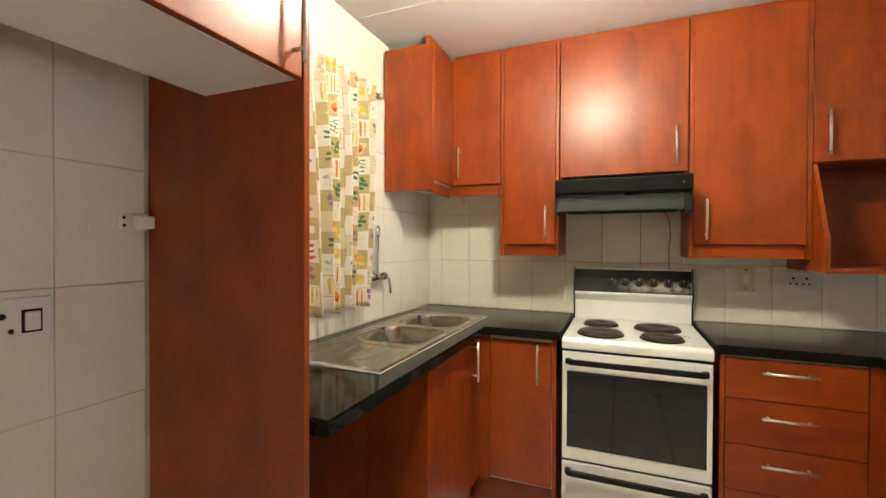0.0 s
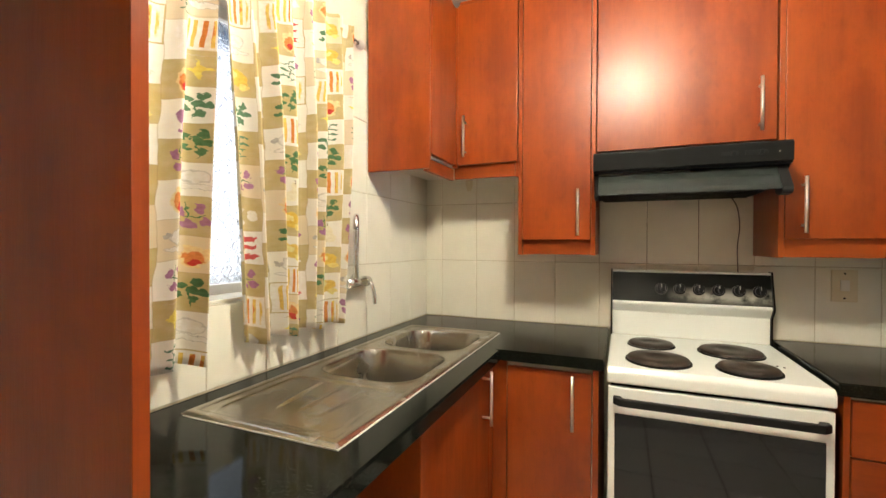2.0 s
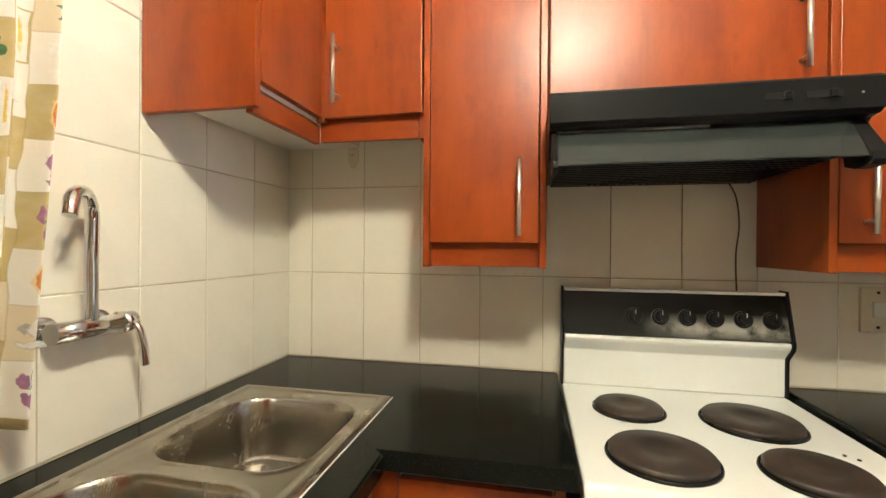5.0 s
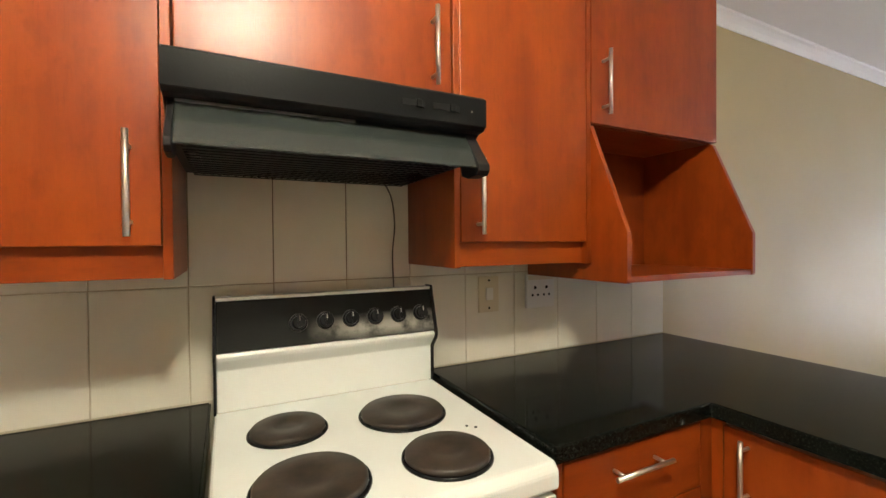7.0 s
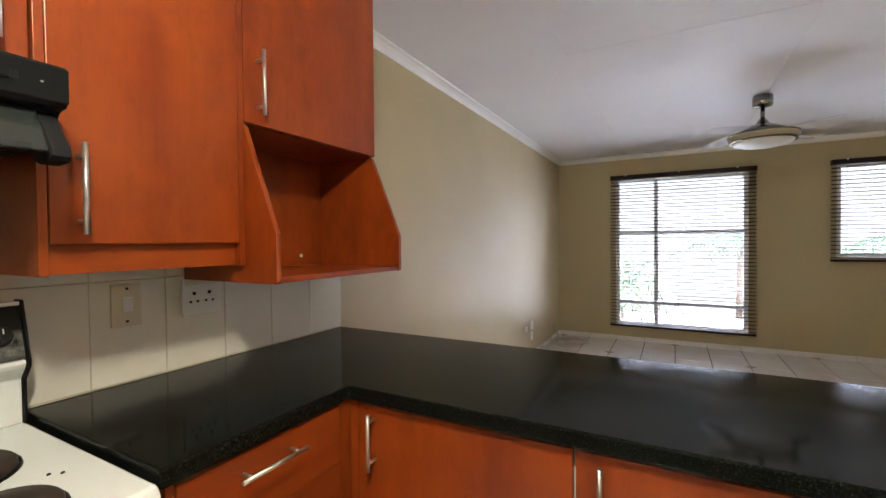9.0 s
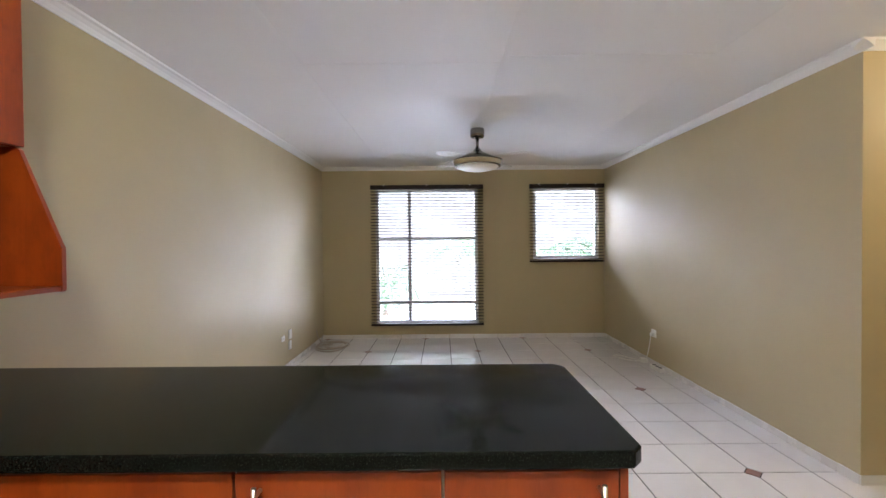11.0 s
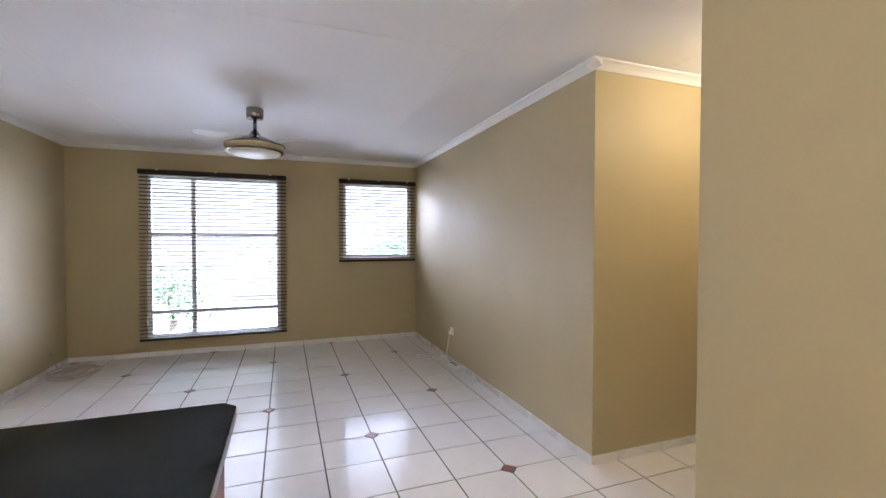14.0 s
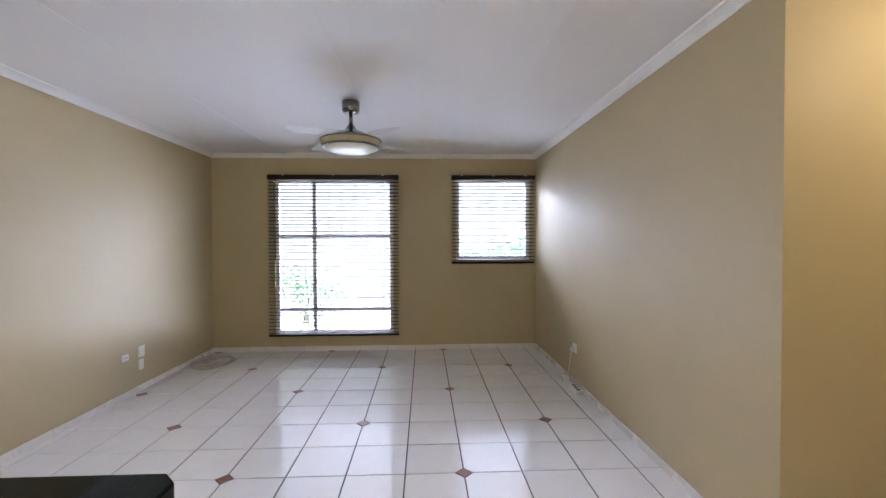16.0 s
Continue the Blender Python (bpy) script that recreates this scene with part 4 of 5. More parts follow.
def sink():
    s = thing("sink", "stainless steel double-bowl sink with drainboard in the worktop", "sink", (-0.81, 1.92, 0.9))
    x0, x1, y0, y1 = -1.022, -0.598, 1.352, 2.492
    nx, ny = 112, 290
    bowls = ((-0.958, -0.64, 1.712, 2.035), (-0.958, -0.64, 2.085, 2.41))
    board = (-0.975, -0.645, 1.392, 1.675)

    def dist(x, y, b, r=0.085):
        qx, qy = abs(x - (b[0] + b[1]) / 2) - (b[1] - b[0]) / 2 + r, abs(y - (b[2] + b[3]) / 2) - (b[3] - b[2]) / 2 + r
        return math.hypot(max(qx, 0), max(qy, 0)) + min(max(qx, qy), 0) - r

    def ramp01(v):
        v = min(1, max(0, v))
        return v * v * (3 - 2 * v)

    def height(x, y):
        edge = min(x - x0, x1 - x, y - y0, y1 - y)
        z = 0.9025 + 0.006 * ramp01(edge / 0.009) - 0.0035 * ramp01((edge - 0.02) / 0.01)
        for b in bowls:
            d = dist(x, y, b)
            if d < 0.016:
                t = min(1, max(0, -d / 0.03))
                z += 0.0025 * ramp01((0.016 - d) / 0.01) - 0.004 * ramp01((0.004 - d) / 0.006)
                z -= 0.135 * (t ** 1.15 if t < 0.6 else 0.556 + 0.444 * (1 - ((1 - t) / 0.4) ** 2)) + 0.012 * min(1, max(0, -d / 0.15))
        d = dist(x, y, board, 0.04)
        z -= 0.003 * ramp01(-d / 0.008)
        if d < -0.02 and y > 1.46:
            for k, lean in ((-0.88, -0.12), (-0.80, -0.04), (-0.72, 0.05)):
                off = abs(x - k - lean * (y - 1.675))
                z += 0.0028 * ramp01(1 - off / 0.011) * ramp01((y - 1.46) / 0.05)
        return z

    bm = bmesh.new()
    g = [[bm.verts.new((x0 + (x1 - x0) * i / nx, y0 + (y1 - y0) * j / ny, height(x0 + (x1 - x0) * i / nx, y0 + (y1 - y0) * j / ny))) for i in range(nx + 1)] for j in range(ny + 1)]
    for j in range(ny):
        for i in range(nx):
            f = bm.faces.new((g[j][i], g[j][i + 1], g[j + 1][i + 1], g[j + 1][i]))
            f.smooth = True
    part("basin", bm, SINKSTEEL, s)
    for b in bowls:
        cx, cy = (b[0] + b[1]) / 2, (b[2] + b[3]) / 2
        part("drain", lathe(bmesh.new(), (cx, cy, 0.736), [(0.04, 0), (0.04, 0.005), (0.03, 0.004), (0.012, 0.002)], 28), CHROME, s, "round chrome drain")
    part("sealant", B(x0 + 0.01, x1 + 0.002, y0 - 0.002, y0 + 0.01, 0.9, 0.902), PLASTIC, s)
    part("sealant", B(x1 - 0.01, x1 + 0.002, y0 + 0.01, y1 + 0.002, 0.9, 0.902), PLASTIC, s)


sink()

t = thing("tap", "chrome wall-mounted mixer tap with a swan-neck spout", "tap", (-1.09, 2.1, 1.14))
base = bmesh.new()
for y in (2.035, 2.135):
    cyl(base, (XL + 0.002, y, 1.135), (XL + 0.012, y, 1.135), 0.03, 0.026, 28)
    cyl(base, (XL + 0.012, y, 1.135), (XL + 0.05, y, 1.135), 0.014, seg=20)
cyl(base, (-1.058, 2.02, 1.135), (-1.058, 2.145, 1.135), 0.019, seg=24)
part("body", base, CHROME, t)
part("spout", tube(bmesh.new(), smooth_path([(-1.058, 2.09, 1.14), (-1.058, 2.09, 1.25), (-1.056, 2.09, 1.345), (-1.046, 2.074, 1.378), (-1.03, 2.05, 1.386), (-1.012, 2.022, 1.375), (-1.004, 2.01, 1.34)]), 0.0115, 16), CHROME, t)
lev = cyl(bmesh.new(), (-1.058, 2.145, 1.135), (-1.058, 2.175, 1.135), 0.023, 0.02, 24)
tube(lev, smooth_path([(-1.05, 2.165, 1.135), (-1.035, 2.168, 1.12), (-1.028, 2.172, 1.085), (-1.026, 2.175, 1.045)]), 0.0085, 12)
part("lever", lev, CHROME, t)

# ---- curtain ----


def curtain_half(name, parent, y_top, y_mid, y_bot, z0, z1, folds, seed, width_uv):
    """One gathered curtain half; its two edges run through the given spans at top, middle and bottom."""
    rng = random.Random(seed)
    nu, nv = 150, 50
    ph = [rng.uniform(0, 6.28) for _ in range(4)]
    bm = bmesh.new()
    layer = bm.loops.layers.uv.new("UVMap")
    uvs = {}
    rows = []
    for j in range(nv + 1):
        t = j / nv
        z = z1 + (z0 - z1) * t
        if t < 0.5:
            a, b = (y_top[k] + (y_mid[k] - y_top[k]) * t * 2 for k in (0, 1))
        else:
            a, b = (y_mid[k] + (y_bot[k] - y_mid[k]) * (t * 2 - 1) for k in (0, 1))
        row = []
        for i in range(nu + 1):
            u = i / nu
            q = u * folds * 2 * math.pi
            amp = 0.016 + 0.016 * min(1, t * 2.5)
            dx = amp * math.sin(q + ph[0] + 0.5 * math.sin(q * 0.37 + ph[1])) + 0.008 * math.sin(q * 0.5 + ph[2] + t * 1.5)
            if t < 0.06:
                dx += 0.004 * math.sin(q * 3.1 + ph[3])
            y = a + (b - a) * (u + 0.25 / folds / 2 / math.pi * 2 * math.cos(q + ph[0]))
            drop = 0.008 * math.sin(q * 0.5 + ph[1]) * t
            v = bm.verts.new((-1.035 + dx, y, z + drop))
            uvs[v] = (u * width_uv, z * 1.0)
            row.append(v)
        rows.append(row)
    for j in range(nv):
        for i in range(nu):
            f = bm.faces.new((rows[j][i], rows[j][i + 1], rows[j + 1][i + 1], rows[j + 1][i]))
            f.smooth = True
            for lp in f.loops:
                lp[layer].uv = uvs[lp.vert]
    ob = part(name, bm, CLOTH, parent)
    solid = ob.modifiers.new("solid", "SOLIDIFY")
    solid.thickness = 0.0012
    return ob


cu = thing("curtain", "short gathered curtain printed with a kitchen patchwork, slightly open", "curtain", (-1.035, 1.55, 1.0))
curtain_half("panel", cu, (1.02, 1.462), (1.02, 1.425), (1.03, 1.40), 1.0, 2.075, 5, 4, 0.6)
curtain_half("panel", cu, (1.475, 2.035), (1.525, 2.01), (1.56, 1.965), 1.012, 2.075, 7, 9, 0.85)
rod = thing("curtain_rod", "brown curtain rod with a clear end knob", "curtain rod", (-1.066, 1.55, 2.06))
part("rod", cyl(bmesh.new(), (-1.066, 1.0, 2.062), (-1.066, 2.12, 2.062), 0.008, seg=16), CORD, rod)
part("end_knob", lathe(bmesh.new(), (-1.066, 2.13, 2.044), [(0.006, 0), (0.016, 0.006), (0.02, 0.018), (0.016, 0.03), (0.006, 0.036)], 20), NICKEL, rod, "round metal knob")
part("bracket", B(XL + 0.002, -1.06, 2.085, 2.097, 2.05, 2.074, 0.002), NICKEL, rod)
part("bracket", B(XL + 0.002, -1.06, 1.01, 1.022, 2.05, 2.074, 0.002), NICKEL, rod)

# ---- sockets and small fittings ----


def screw(parent, x, y, z, n):
    p, q = Vector((x, y, z)), Vector((x, y, z)) + Vector(n) * 0.0015
    part("screw", cyl(bmesh.new(), p, q, 0.004, seg=10), DARKPLASTIC, parent)


s = thing("wall_switch", "cream wall switch with one rocker on the tiles", "switch", (0.678, 2.82, 1.126))
part("plate", B(0.638, 0.718, 2.815, 2.8235, 1.066, 1.189, 0.002), OLDPLASTIC, s)
part("rocker", B(0.664, 0.692, 2.808, 2.8147, 1.108, 1.15, 0.002), PLASTIC, s)
screw(s, 0.678, 2.8149, 1.175, (0, -1, 0))
screw(s, 0.678, 2.8149, 1.08, (0, -1, 0))


def holes(parent, pts, r, axis):
    for x, y, z in pts:
        p = Vector((x, y, z))
        part("socket_hole", cyl(bmesh.new(), p, p + Vector(axis) * 0.0012, r, seg=12), DARKPLASTIC, parent)


s = thing("wall_socket", "white double wall socket below the open shelf", "socket", (0.9, 2.82, 1.126))
part("plate", B(0.836, 0.962, 2.81, 2.8235, 1.066, 1.188, 0.003), PLASTIC, s)
part("grey_top", B(0.842, 0.956, 2.8075, 2.8097, 1.168, 1.184, 0.001), OLDPLASTIC, s)
for cx in (0.873, 0.925):
    holes(s, [(cx, 2.8098, 1.14)], 0.006, (0, -1, 0))
    holes(s, [(cx - 0.012, 2.8098, 1.113), (cx + 0.012, 2.8098, 1.113)], 0.0045, (0, -1, 0))

s = thing("wall_socket", "large white socket with a rocker switch in the fridge space", "socket", (XL + 0.02, 0.68, 1.13))
part("plate", B(XL + 0.012, XL + 0.022, 0.602, 0.756, 1.078, 1.184, 0.002), PLASTIC, s)
part("rocker", B(XL + 0.0223, XL + 0.029, 0.708, 0.734, 1.113, 1.153, 0.002), PLASTIC, s, "white rocker in a dark frame")
part("rocker_frame", B(XL + 0.022, XL + 0.0232, 0.703, 0.739, 1.108, 1.158, 0.0004), DARKPLASTIC, s)
holes(s, [(XL + 0.022, 0.672, 1.147)], 0.0065, (1, 0, 0))
holes(s, [(XL + 0.022, 0.655, 1.115), (XL + 0.022, 0.686, 1.115)], 0.005, (1, 0, 0))

s = thing("door_latch", "white plastic safety latch on the tiles", "latch", (XL + 0.02, 0.935, 1.355))
part("base", B(XL + 0.011, XL + 0.02, 0.9, 0.968, 1.334, 1.378, 0.003), PLASTIC, s)
part("tongue", B(XL + 0.02, XL + 0.042, 0.93, 0.974, 1.338, 1.372, 0.004), PLASTIC, s)
for z in (1.346, 1.366):
    screw(s, XL + 0.0201, 0.908, z, (1, 0, 0))

s = thing("wall_hook", "cream adhesive hook on the tiles under the cabinet", "hook", (-0.85, 2.82, 1.6))
part("pad", prism(bmesh.new(), [(-0.872, 1.59), (-0.862, 1.562), (-0.845, 1.56), (-0.835, 1.58), (-0.833, 1.62), (-0.845, 1.648), (-0.862, 1.645), (-0.872, 1.62)], "y", 2.818, 2.8235, 0.001), OLDPLASTIC, s)
part("hook", tube(bmesh.new(), smooth_path([(-0.853, 2.819, 1.61), (-0.853, 2.805, 1.598), (-0.853, 2.797, 1.605)]), 0.004, 8), OLDPLASTIC, s)

single("pipe_box", B(XL + 0.012, XL + 0.05, 1.03, 1.11, 0.62, 0.76, 0.004), PLASTIC, "white plastic outlet box below the worktop", "outlet box", (XL + 0.03, 1.07, 0.62))

# living room sockets
for name, x0, x1, z0, z1, lab in (("wall_socket", 4.48, 4.56, 0.318, 0.372, "small white low wall socket"), ("wall_plate", 4.69, 4.77, 0.302, 0.4, "white blank wall plate"), ("wall_plate", 4.69, 4.755, 0.19, 0.282, "white blank wall plate near the floor")):
    s = thing(name, lab, "socket", ((x0 + x1) / 2, YN - 0.01, z0))
    part("plate", B(x0, x1, YN - 0.012, YN - 0.0005, z0, z1, 0.003), PLASTIC, s)
    if name == "wall_socket":
        holes(s, [(x0 + 0.025, YN - 0.012, 0.345), (x0 + 0.04, YN - 0.012, 0.352), (x0 + 0.055, YN - 0.012, 0.345)], 0.004, (0, -1, 0))
s = thing("wall_socket", "small white wall socket with a plug in it", "socket", (4.64, YS + 0.01, 0.36))
part("plate", B(4.60, 4.69, YS + 0.0005, YS + 0.012, 0.305, 0.385, 0.003), PLASTIC, s)
part("plug", B(4.625, 4.665, YS + 0.012, YS + 0.045, 0.315, 0.352, 0.006), PLASTIC, s)
single("extension_lead", tube(bmesh.new(), smooth_path([(4.645, YS + 0.04, 0.318), (4.66, YS + 0.05, 0.2), (4.70, YS + 0.05, 0.1), (4.75, YS + 0.06, 0.03), (4.9, YS + 0.12, 0.006), (5.05, YS + 0.22, 0.006), (5.0, YS + 0.3, 0.006), (4.85, YS + 0.2, 0.006), (4.78, YS + 0.09, 0.012)]), 0.0045, 8), PLASTIC, "loose white power cord on the floor", "cord", (4.7, YS + 0.06, 0))
a = thing("plug_adapter", "white plug adapter lying by the skirting", "adapter", (4.77, YS + 0.06, 0))
part("case", B(4.73, 4.81, YS + 0.025, YS + 0.09, 0.0, 0.045, 0.006), PLASTIC, a)
a = thing("power_strip", "white power strip with dark outlets on the floor", "power strip", (4.5, YS + 0.06, 0))
part("case", B(4.38, 4.58, YS + 0.025, YS + 0.085, 0.0, 0.038, 0.006), PLASTIC, a)
for x in (4.42, 4.48, 4.54):
    part("outlet", cyl(bmesh.new(), (x, YS + 0.055, 0.0375), (x, YS + 0.055, 0.0392), 0.02, seg=18), DARKPLASTIC, a)

coil = []
for i in range(150):
    a = i * 0.21
    r = 0.17 + 0.035 * math.sin(a * 0.31) + 0.02 * math.sin(a * 1.7)
    coil.append((5.47 + 0.06 * math.sin(a * 0.13) + r * 1.15 * math.cos(a), 2.56 + 0.05 * math.cos(a * 0.17) + r * 0.85 * math.sin(a), 0.008 + 0.05 * i / 150 + 0.012 * math.sin(a * 0.9) ** 2))
coil += [(5.62, 2.74, 0.05), (5.68, 2.81, 0.12), (5.68, 2.825, 0.2)]
single("cable_coil", tube(bmesh.new(), coil, 0.0065, 6), ROPE, "loose coil of pale cable on the floor in the corner", "cable", (5.62, 2.56, 0))

# ---- ceiling fan ----
FX, FY = 4.05, 0.828
f = thing("ceiling_fan", "brushed nickel ceiling fan with a lamp bowl and clear blades", "ceiling fan", (FX, FY, 2.0))
part("canopy", lathe(bmesh.new(), (FX, FY, 0), [(0.062, CEILING - 0.006), (0.065, CEILING - 0.012), (0.065, 2.318), (0.058, 2.305), (0.02, 2.302)]), FANMETAL, f)
part("stem", cyl(bmesh.new(), (FX, FY, 2.304), (FX, FY, 2.19), 0.014), FANMETAL, f)
part("motor", lathe(bmesh.new(), (FX, FY, 0), [(0.018, 2.215), (0.032, 2.195), (0.045, 2.172), (0.09, 2.155), (0.15, 2.125), (0.17, 2.11), (0.17, 2.098)]), FANMETAL, f)
band = part("lamp_band", lathe(bmesh.new(), (FX, FY, 0), [(0.19, 2.094), (0.226, 2.092), (0.224, 2.075), (0.212, 2.046), (0.19, 2.043)], 56), AMBER, f, "pale amber glass band")
for r, z in ((0.228, 2.091), (0.214, 2.043)):
    part("rim", lathe(bmesh.new(), (FX, FY, z), [(r - 0.012, 0.006), (r, 0.005), (r + 0.002, 0), (r, -0.005), (r - 0.012, -0.006)], 56), FANMETAL, band, "thin dark metal rim")
part("lamp_bowl", lathe(bmesh.new(), (FX, FY, 0), [(0.2, 2.044), (0.188, 2.028), (0.15, 2.012), (0.09, 2.0), (0.02, 1.996)], 56), DIFFUSER, f, "frosted glass lamp bowl, unlit")
for ang in (62, 152, 242, 332):
    bm = bmesh.new()
    n = 16
    top, bot = [], []
    for i in range(n + 1):
        t = i / n
        r = 0.17 + 0.34 * t
        w = 0.075 * math.sin(math.pi * min(1, 0.28 + 0.60 * t)) * (1 if t < 0.9 else 1 - (t - 0.9) * 6)
        sweep = -0.14 * math.sin(t * 1.6)
        for lst, s in ((top, 1), (bot, -1)):
            lst.append((r, sweep + s * w))
    outline = top + bot[::-1]
    prism(bm, outline, "z", -0.002, 0.002)
    bmesh.ops.rotate(bm, verts=bm.verts[:], cent=(0, 0, 0), matrix=Matrix.Rotation(radians(8), 3, "X"))
    bmesh.ops.rotate(bm, verts=bm.verts[:], cent=(0, 0, 0), matrix=Matrix.Rotation(radians(ang), 3, "Z"))
    bmesh.ops.translate(bm, verts=bm.verts[:], vec=(FX, FY, 2.118))
    part("blade", bm, ACRYLIC, f, "clear acrylic blade")

# lamps that light the kitchen and the passage
for x, y, where in ((-0.07, 1.45, "kitchen"), (1.75, -1.85, "passage")):
    l = thing("ceiling_lamp", "round lit glass ceiling lamp in the " + where, "lamp", (x, y, CEILING))
    part("base", lathe(bmesh.new(), (x, y, 0), [(0.13, CEILING - 0.002), (0.13, CEILING - 0.03), (0.11, CEILING - 0.034)]), ENAMEL, l)
    sh = part("shade", lathe(bmesh.new(), (x, y, 0), [(0.125, CEILING - 0.03), (0.115, CEILING - 0.055), (0.08, CEILING - 0.075), (0.02, CEILING - 0.083)]), LAMPGLASS, l, "lit frosted glass")

# ---- skirting tiles ----


def skirting(axis, wall, sign, a, b, first):
    """Cut tiles stood along the foot of a wall."""
    run = tagged(new("baseboard"), "white tile skirting along the wall foot", "skirting", kind="structure")
    ORIGIN[run] = Vector((0, 0, 0))
    p = a
    cut = first
    while p < b - 0.01:
        q = min(cut, b)
        lo, hi = sorted((wall + sign * 0.0005, wall + sign * 0.0085))
        z = 0.052 + random.uniform(-0.002, 0.002)
        bm = B(p + 0.002, q - 0.002, lo, hi, 0, z, 0.001) if axis == "x" else B(lo, hi, p + 0.002, q - 0.002, 0, z, 0.001)
        part("tile", bm, SKIRT, run)
        p, cut = q, q + (0.352 if axis == "x" else 0.338)


PX, PY, OX, OY = 0.352, 0.338, 3.213, 0.056
skirting("x", YN, -1, 1.6, XR, OX + PX * -4)
skirting("x", YS, 1, 2.375, XR, OX + PX * -2)
skirting("y", XR, -1, YS + 0.009, YN - 0.009, OY + PY * -3)
skirting("y", 2.375, -1, -3.4, YS + 0.0085, OY + PY * -10)
skirting("x", YK, 1, 0.4, 1.347, 0.75)

# ---- wall tiles behind the worktops and in the fridge space ----
TILE_DEPTH = 0.0115


def wall_tiles(parent, axis, lines, rows, skip=()):
    shared = {}
    for i in range(len(lines) - 1):
        for k in range(len(rows) - 1):
            a0, a1, z0, z1 = lines[i], lines[i + 1], rows[k], rows[k + 1]
            if any(a0 >= s[0] - 0.01 and a1 <= s[1] + 0.01 and z0 >= s[2] - 0.01 and z1 <= s[3] + 0.01 for s in skip):
                continue
            w, h = a1 - a0 - 0.0024, z1 - z0 - 0.0024
            key = (round(w, 4), round(h, 4))
            if key not in shared:
                bm = B(-TILE_DEPTH, 0, -w / 2, w / 2, -h / 2, h / 2) if axis == "y" else B(-w / 2, w / 2, -TILE_DEPTH, 0, -h / 2, h / 2)
                front = [e for e in bm.edges if all((v.co.x if axis == "y" else -v.co.y) > (-0.001 if axis == "y" else TILE_DEPTH - 0.001) for v in e.verts)]
                bmesh.ops.bevel(bm, geom=front, offset=0.0016, segments=1, affect="EDGES")
                shared[key] = mesh("tile", bm, WTILE)
            ob = new("tile", shared[key])
            ob.parent = parent
            j = random.uniform(-0.0004, 0.0004)
            ob.location = (XL + 0.0085 + j, (a0 + a1) / 2, (z0 + z1) / 2) if axis == "y" else ((a0 + a1) / 2, YN + j, (z0 + z1) / 2)
            ob.rotation_euler = (random.uniform(-0.002, 0.002), random.uniform(-0.002, 0.002), random.uniform(-0.004, 0.004))


ROWS_Z = [0.902, 1.199, 1.493, 1.788, 2.085]
bed = structure("wall_tiles_north", B(XL, 1.598, YN - 0.0085, YN - 0.0003, 0.0, 1.7), GROUT_W, "cream glazed wall tiles with brownish joints")
wall_tiles(bed, "x", [XL + 0.0085, -1.007] + [-0.813 + 0.2005 * i for i in range(13)], ROWS_Z[:3] + [1.69])
bed = structure("wall_tiles_west", pierced(bmesh.new(), "x", XL - 0.0035, XL + 0.0066, YK + 0.001, YN - 0.01, 0.0, 2.09, [(1.08, 1.95, 1.12, 2.0)]), GROUT_W, "cream glazed wall tiles round the window")
west = sorted([2.43 + 0.2005 * k for k in (-2, -1, 0, 1)] + [YN - 0.001, 1.95, 1.08, 0.995, 1.28, 1.48, 1.68, 1.88])
wall_tiles(bed, "y", west, [0.902, 1.12] + [], skip=[(1.95, 3, 0, 3), (0.9, 1.08, 0, 3)])
wall_tiles(bed, "y", [y for y in west if y >= 1.949], ROWS_Z)
wall_tiles(bed, "y", [0.768 - 0.2005 * k for k in range(7, -1, -1)] + [0.9685], [0.02, 0.315, 0.611, 0.906, 1.199, 1.493, 1.788, 2.085])

# ---- floor tiles with terracotta insets ----


def inset(i, j):
    return i % 2 == 0 and j % 2 == 0 and (i + j) % 4 == 0


HALF = 0.047


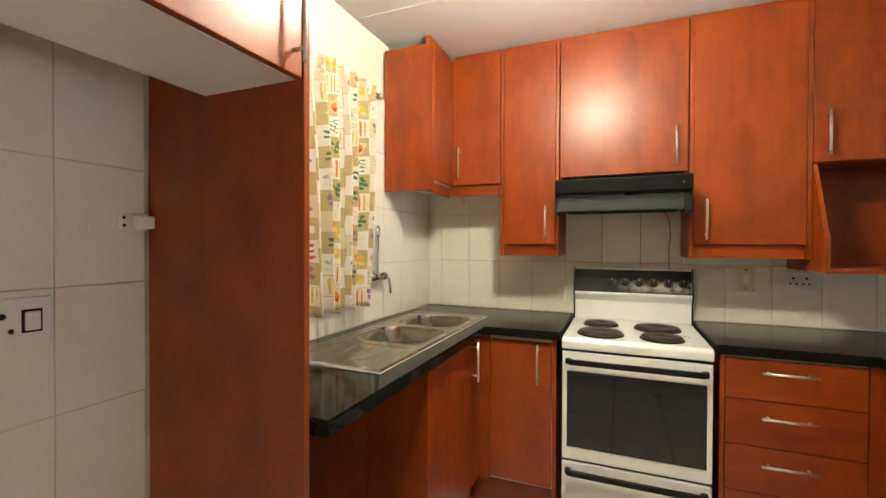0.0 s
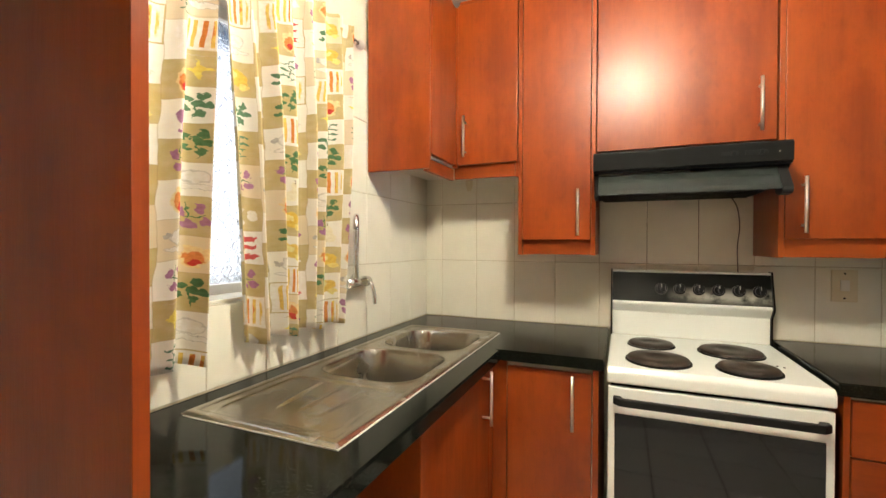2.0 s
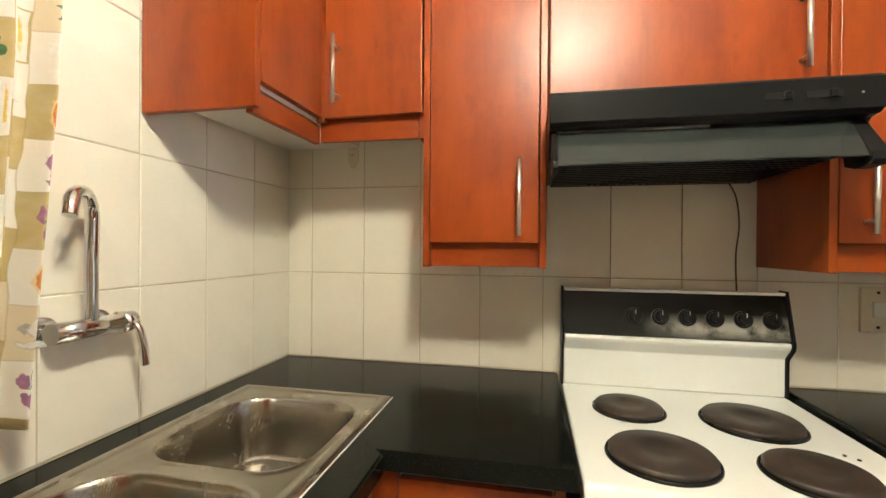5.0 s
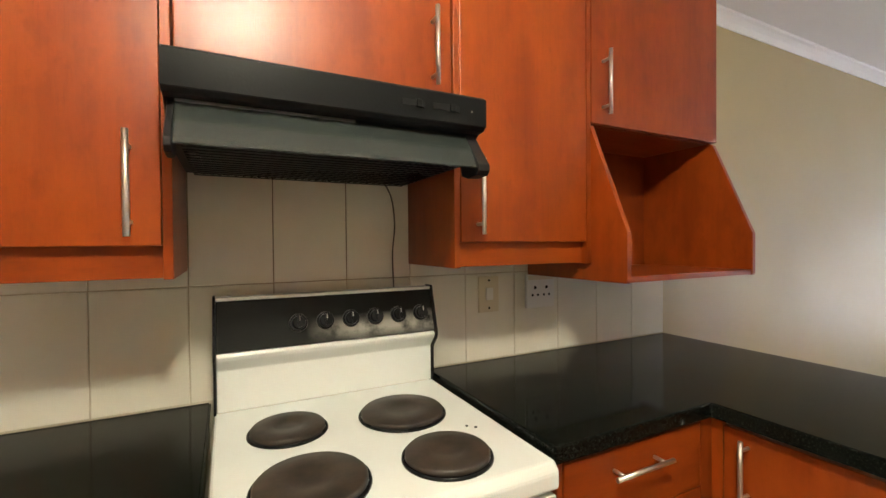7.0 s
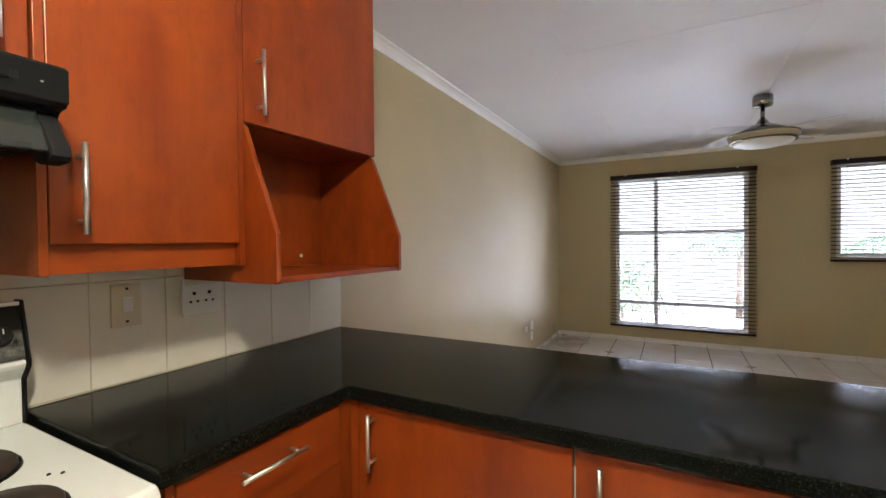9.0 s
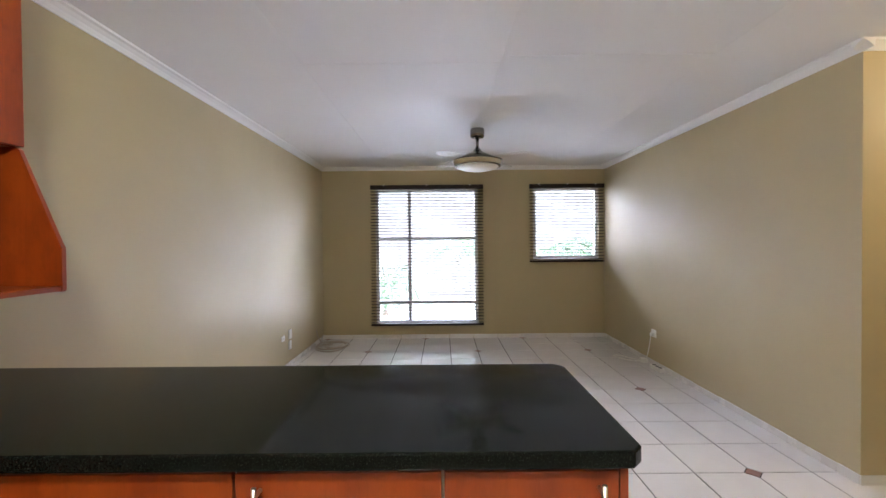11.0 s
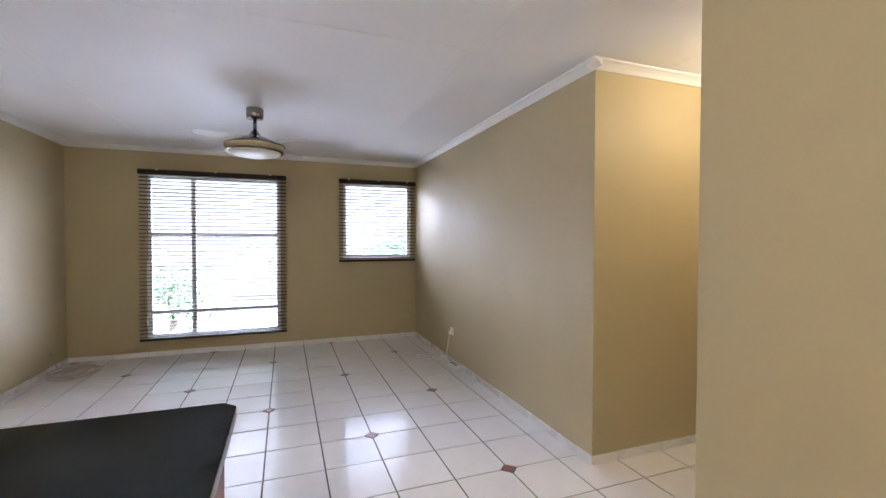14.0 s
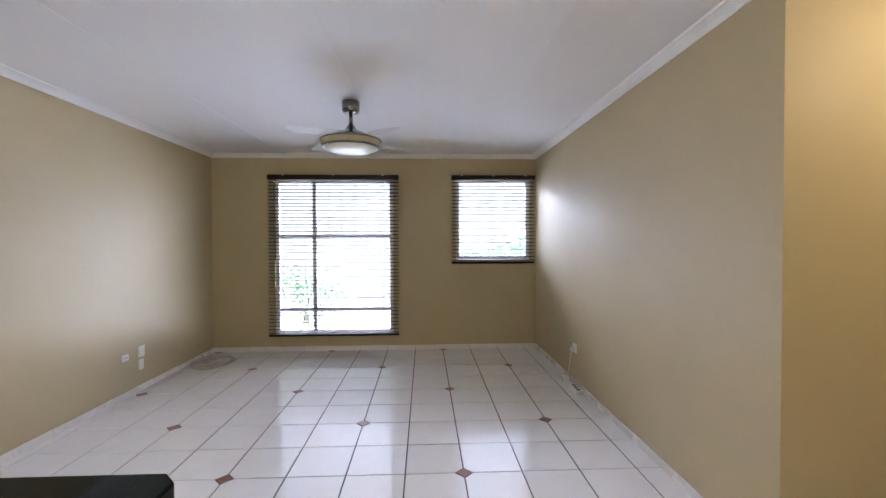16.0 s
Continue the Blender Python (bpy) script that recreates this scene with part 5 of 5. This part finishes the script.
def tile_outline(i, j, x0, x1, y0, y1):
    """A tile's outline; corners that meet an inset are cut off."""
    out = []
    g = HALF + 0.002
    for (ci, cj, x, y, sx, sy) in ((i, j, x0, y0, 1, 1), (i + 1, j, x1, y0, -1, 1), (i + 1, j + 1, x1, y1, -1, -1), (i, j + 1, x0, y1, 1, -1)):
        if inset(ci, cj) and abs(OX + PX * ci - x) < 0.01 and abs(OY + PY * cj - y) < 0.01:
            a, b = (x + sx * g, y), (x, y + sy * g)
            out += [b, a] if (sx * sy > 0) else [a, b]
        else:
            out.append((x, y))
    return out


def in_room(x0, x1, y0, y1):
    """Clip a tile to the rooms."""
    x0, x1, y0, y1 = max(x0, XL), min(x1, XR), max(y0, -3.4), min(y1, YN)
    if x1 - x0 < 0.02 or y1 - y0 < 0.02 or (x0 > 2.4 and y1 < YS + 0.005) or (x1 < 1.3 and y1 < YK):
        return None
    return x0, x1, y0, y1


rest = bmesh.new()
cache = {}
for i in range(-13, 9):
    for j in range(-11, 9):
        r = in_room(OX + PX * i + 0.0038, OX + PX * (i + 1) - 0.0038, OY + PY * j + 0.0038, OY + PY * (j + 1) - 0.0038)
        if not r:
            continue
        outline = tile_outline(i, j, *r)
        cx, cy = OX + PX * (i + 0.5), OY + PY * (j + 0.5)
        if r[0] > 1.0 and r[2] > -1.6:
            key = tuple((round(x - cx, 3), round(y - cy, 3)) for x, y in outline)
            if key not in cache:
                bm = prism(bmesh.new(), [(x, y) for x, y in key], "z", -0.008, 0)
                top = [e for e in bm.edges if all(v.co.z > -0.001 for v in e.verts)]
                bmesh.ops.bevel(bm, geom=top, offset=0.0012, segments=1, affect="EDGES")
                cache[key] = mesh("tile", bm, FTILE)
            ob = new("tile", cache[key])
            ob.parent = floor
            ob.location = (cx, cy, random.uniform(-0.0003, 0.0003))
            ob.rotation_euler = (random.uniform(-0.0008, 0.0008), random.uniform(-0.0008, 0.0008), 0)
        else:
            prism(rest, outline, "z", -0.008, 0)
tiles = part("tile_rest", rest, FTILE, floor)
tagged(tiles, kind="stuff")
gem = prism(bmesh.new(), [(-HALF, 0), (0, -HALF), (HALF, 0), (0, HALF)], "z", -0.008, 0.0)
gem = mesh("inset_tile", gem, DIAMOND)
for i in range(-13, 9):
    for j in range(-11, 9):
        x, y = OX + PX * i, OY + PY * j
        if inset(i, j) and XL < x < XR and y < YN and (y > YS + 0.03 or 1.36 < x < 2.36) and (y > YK or x > 1.36):
            ob = new("inset_tile", gem)
            ob.parent = floor
            ob.location = (x, y, 0)
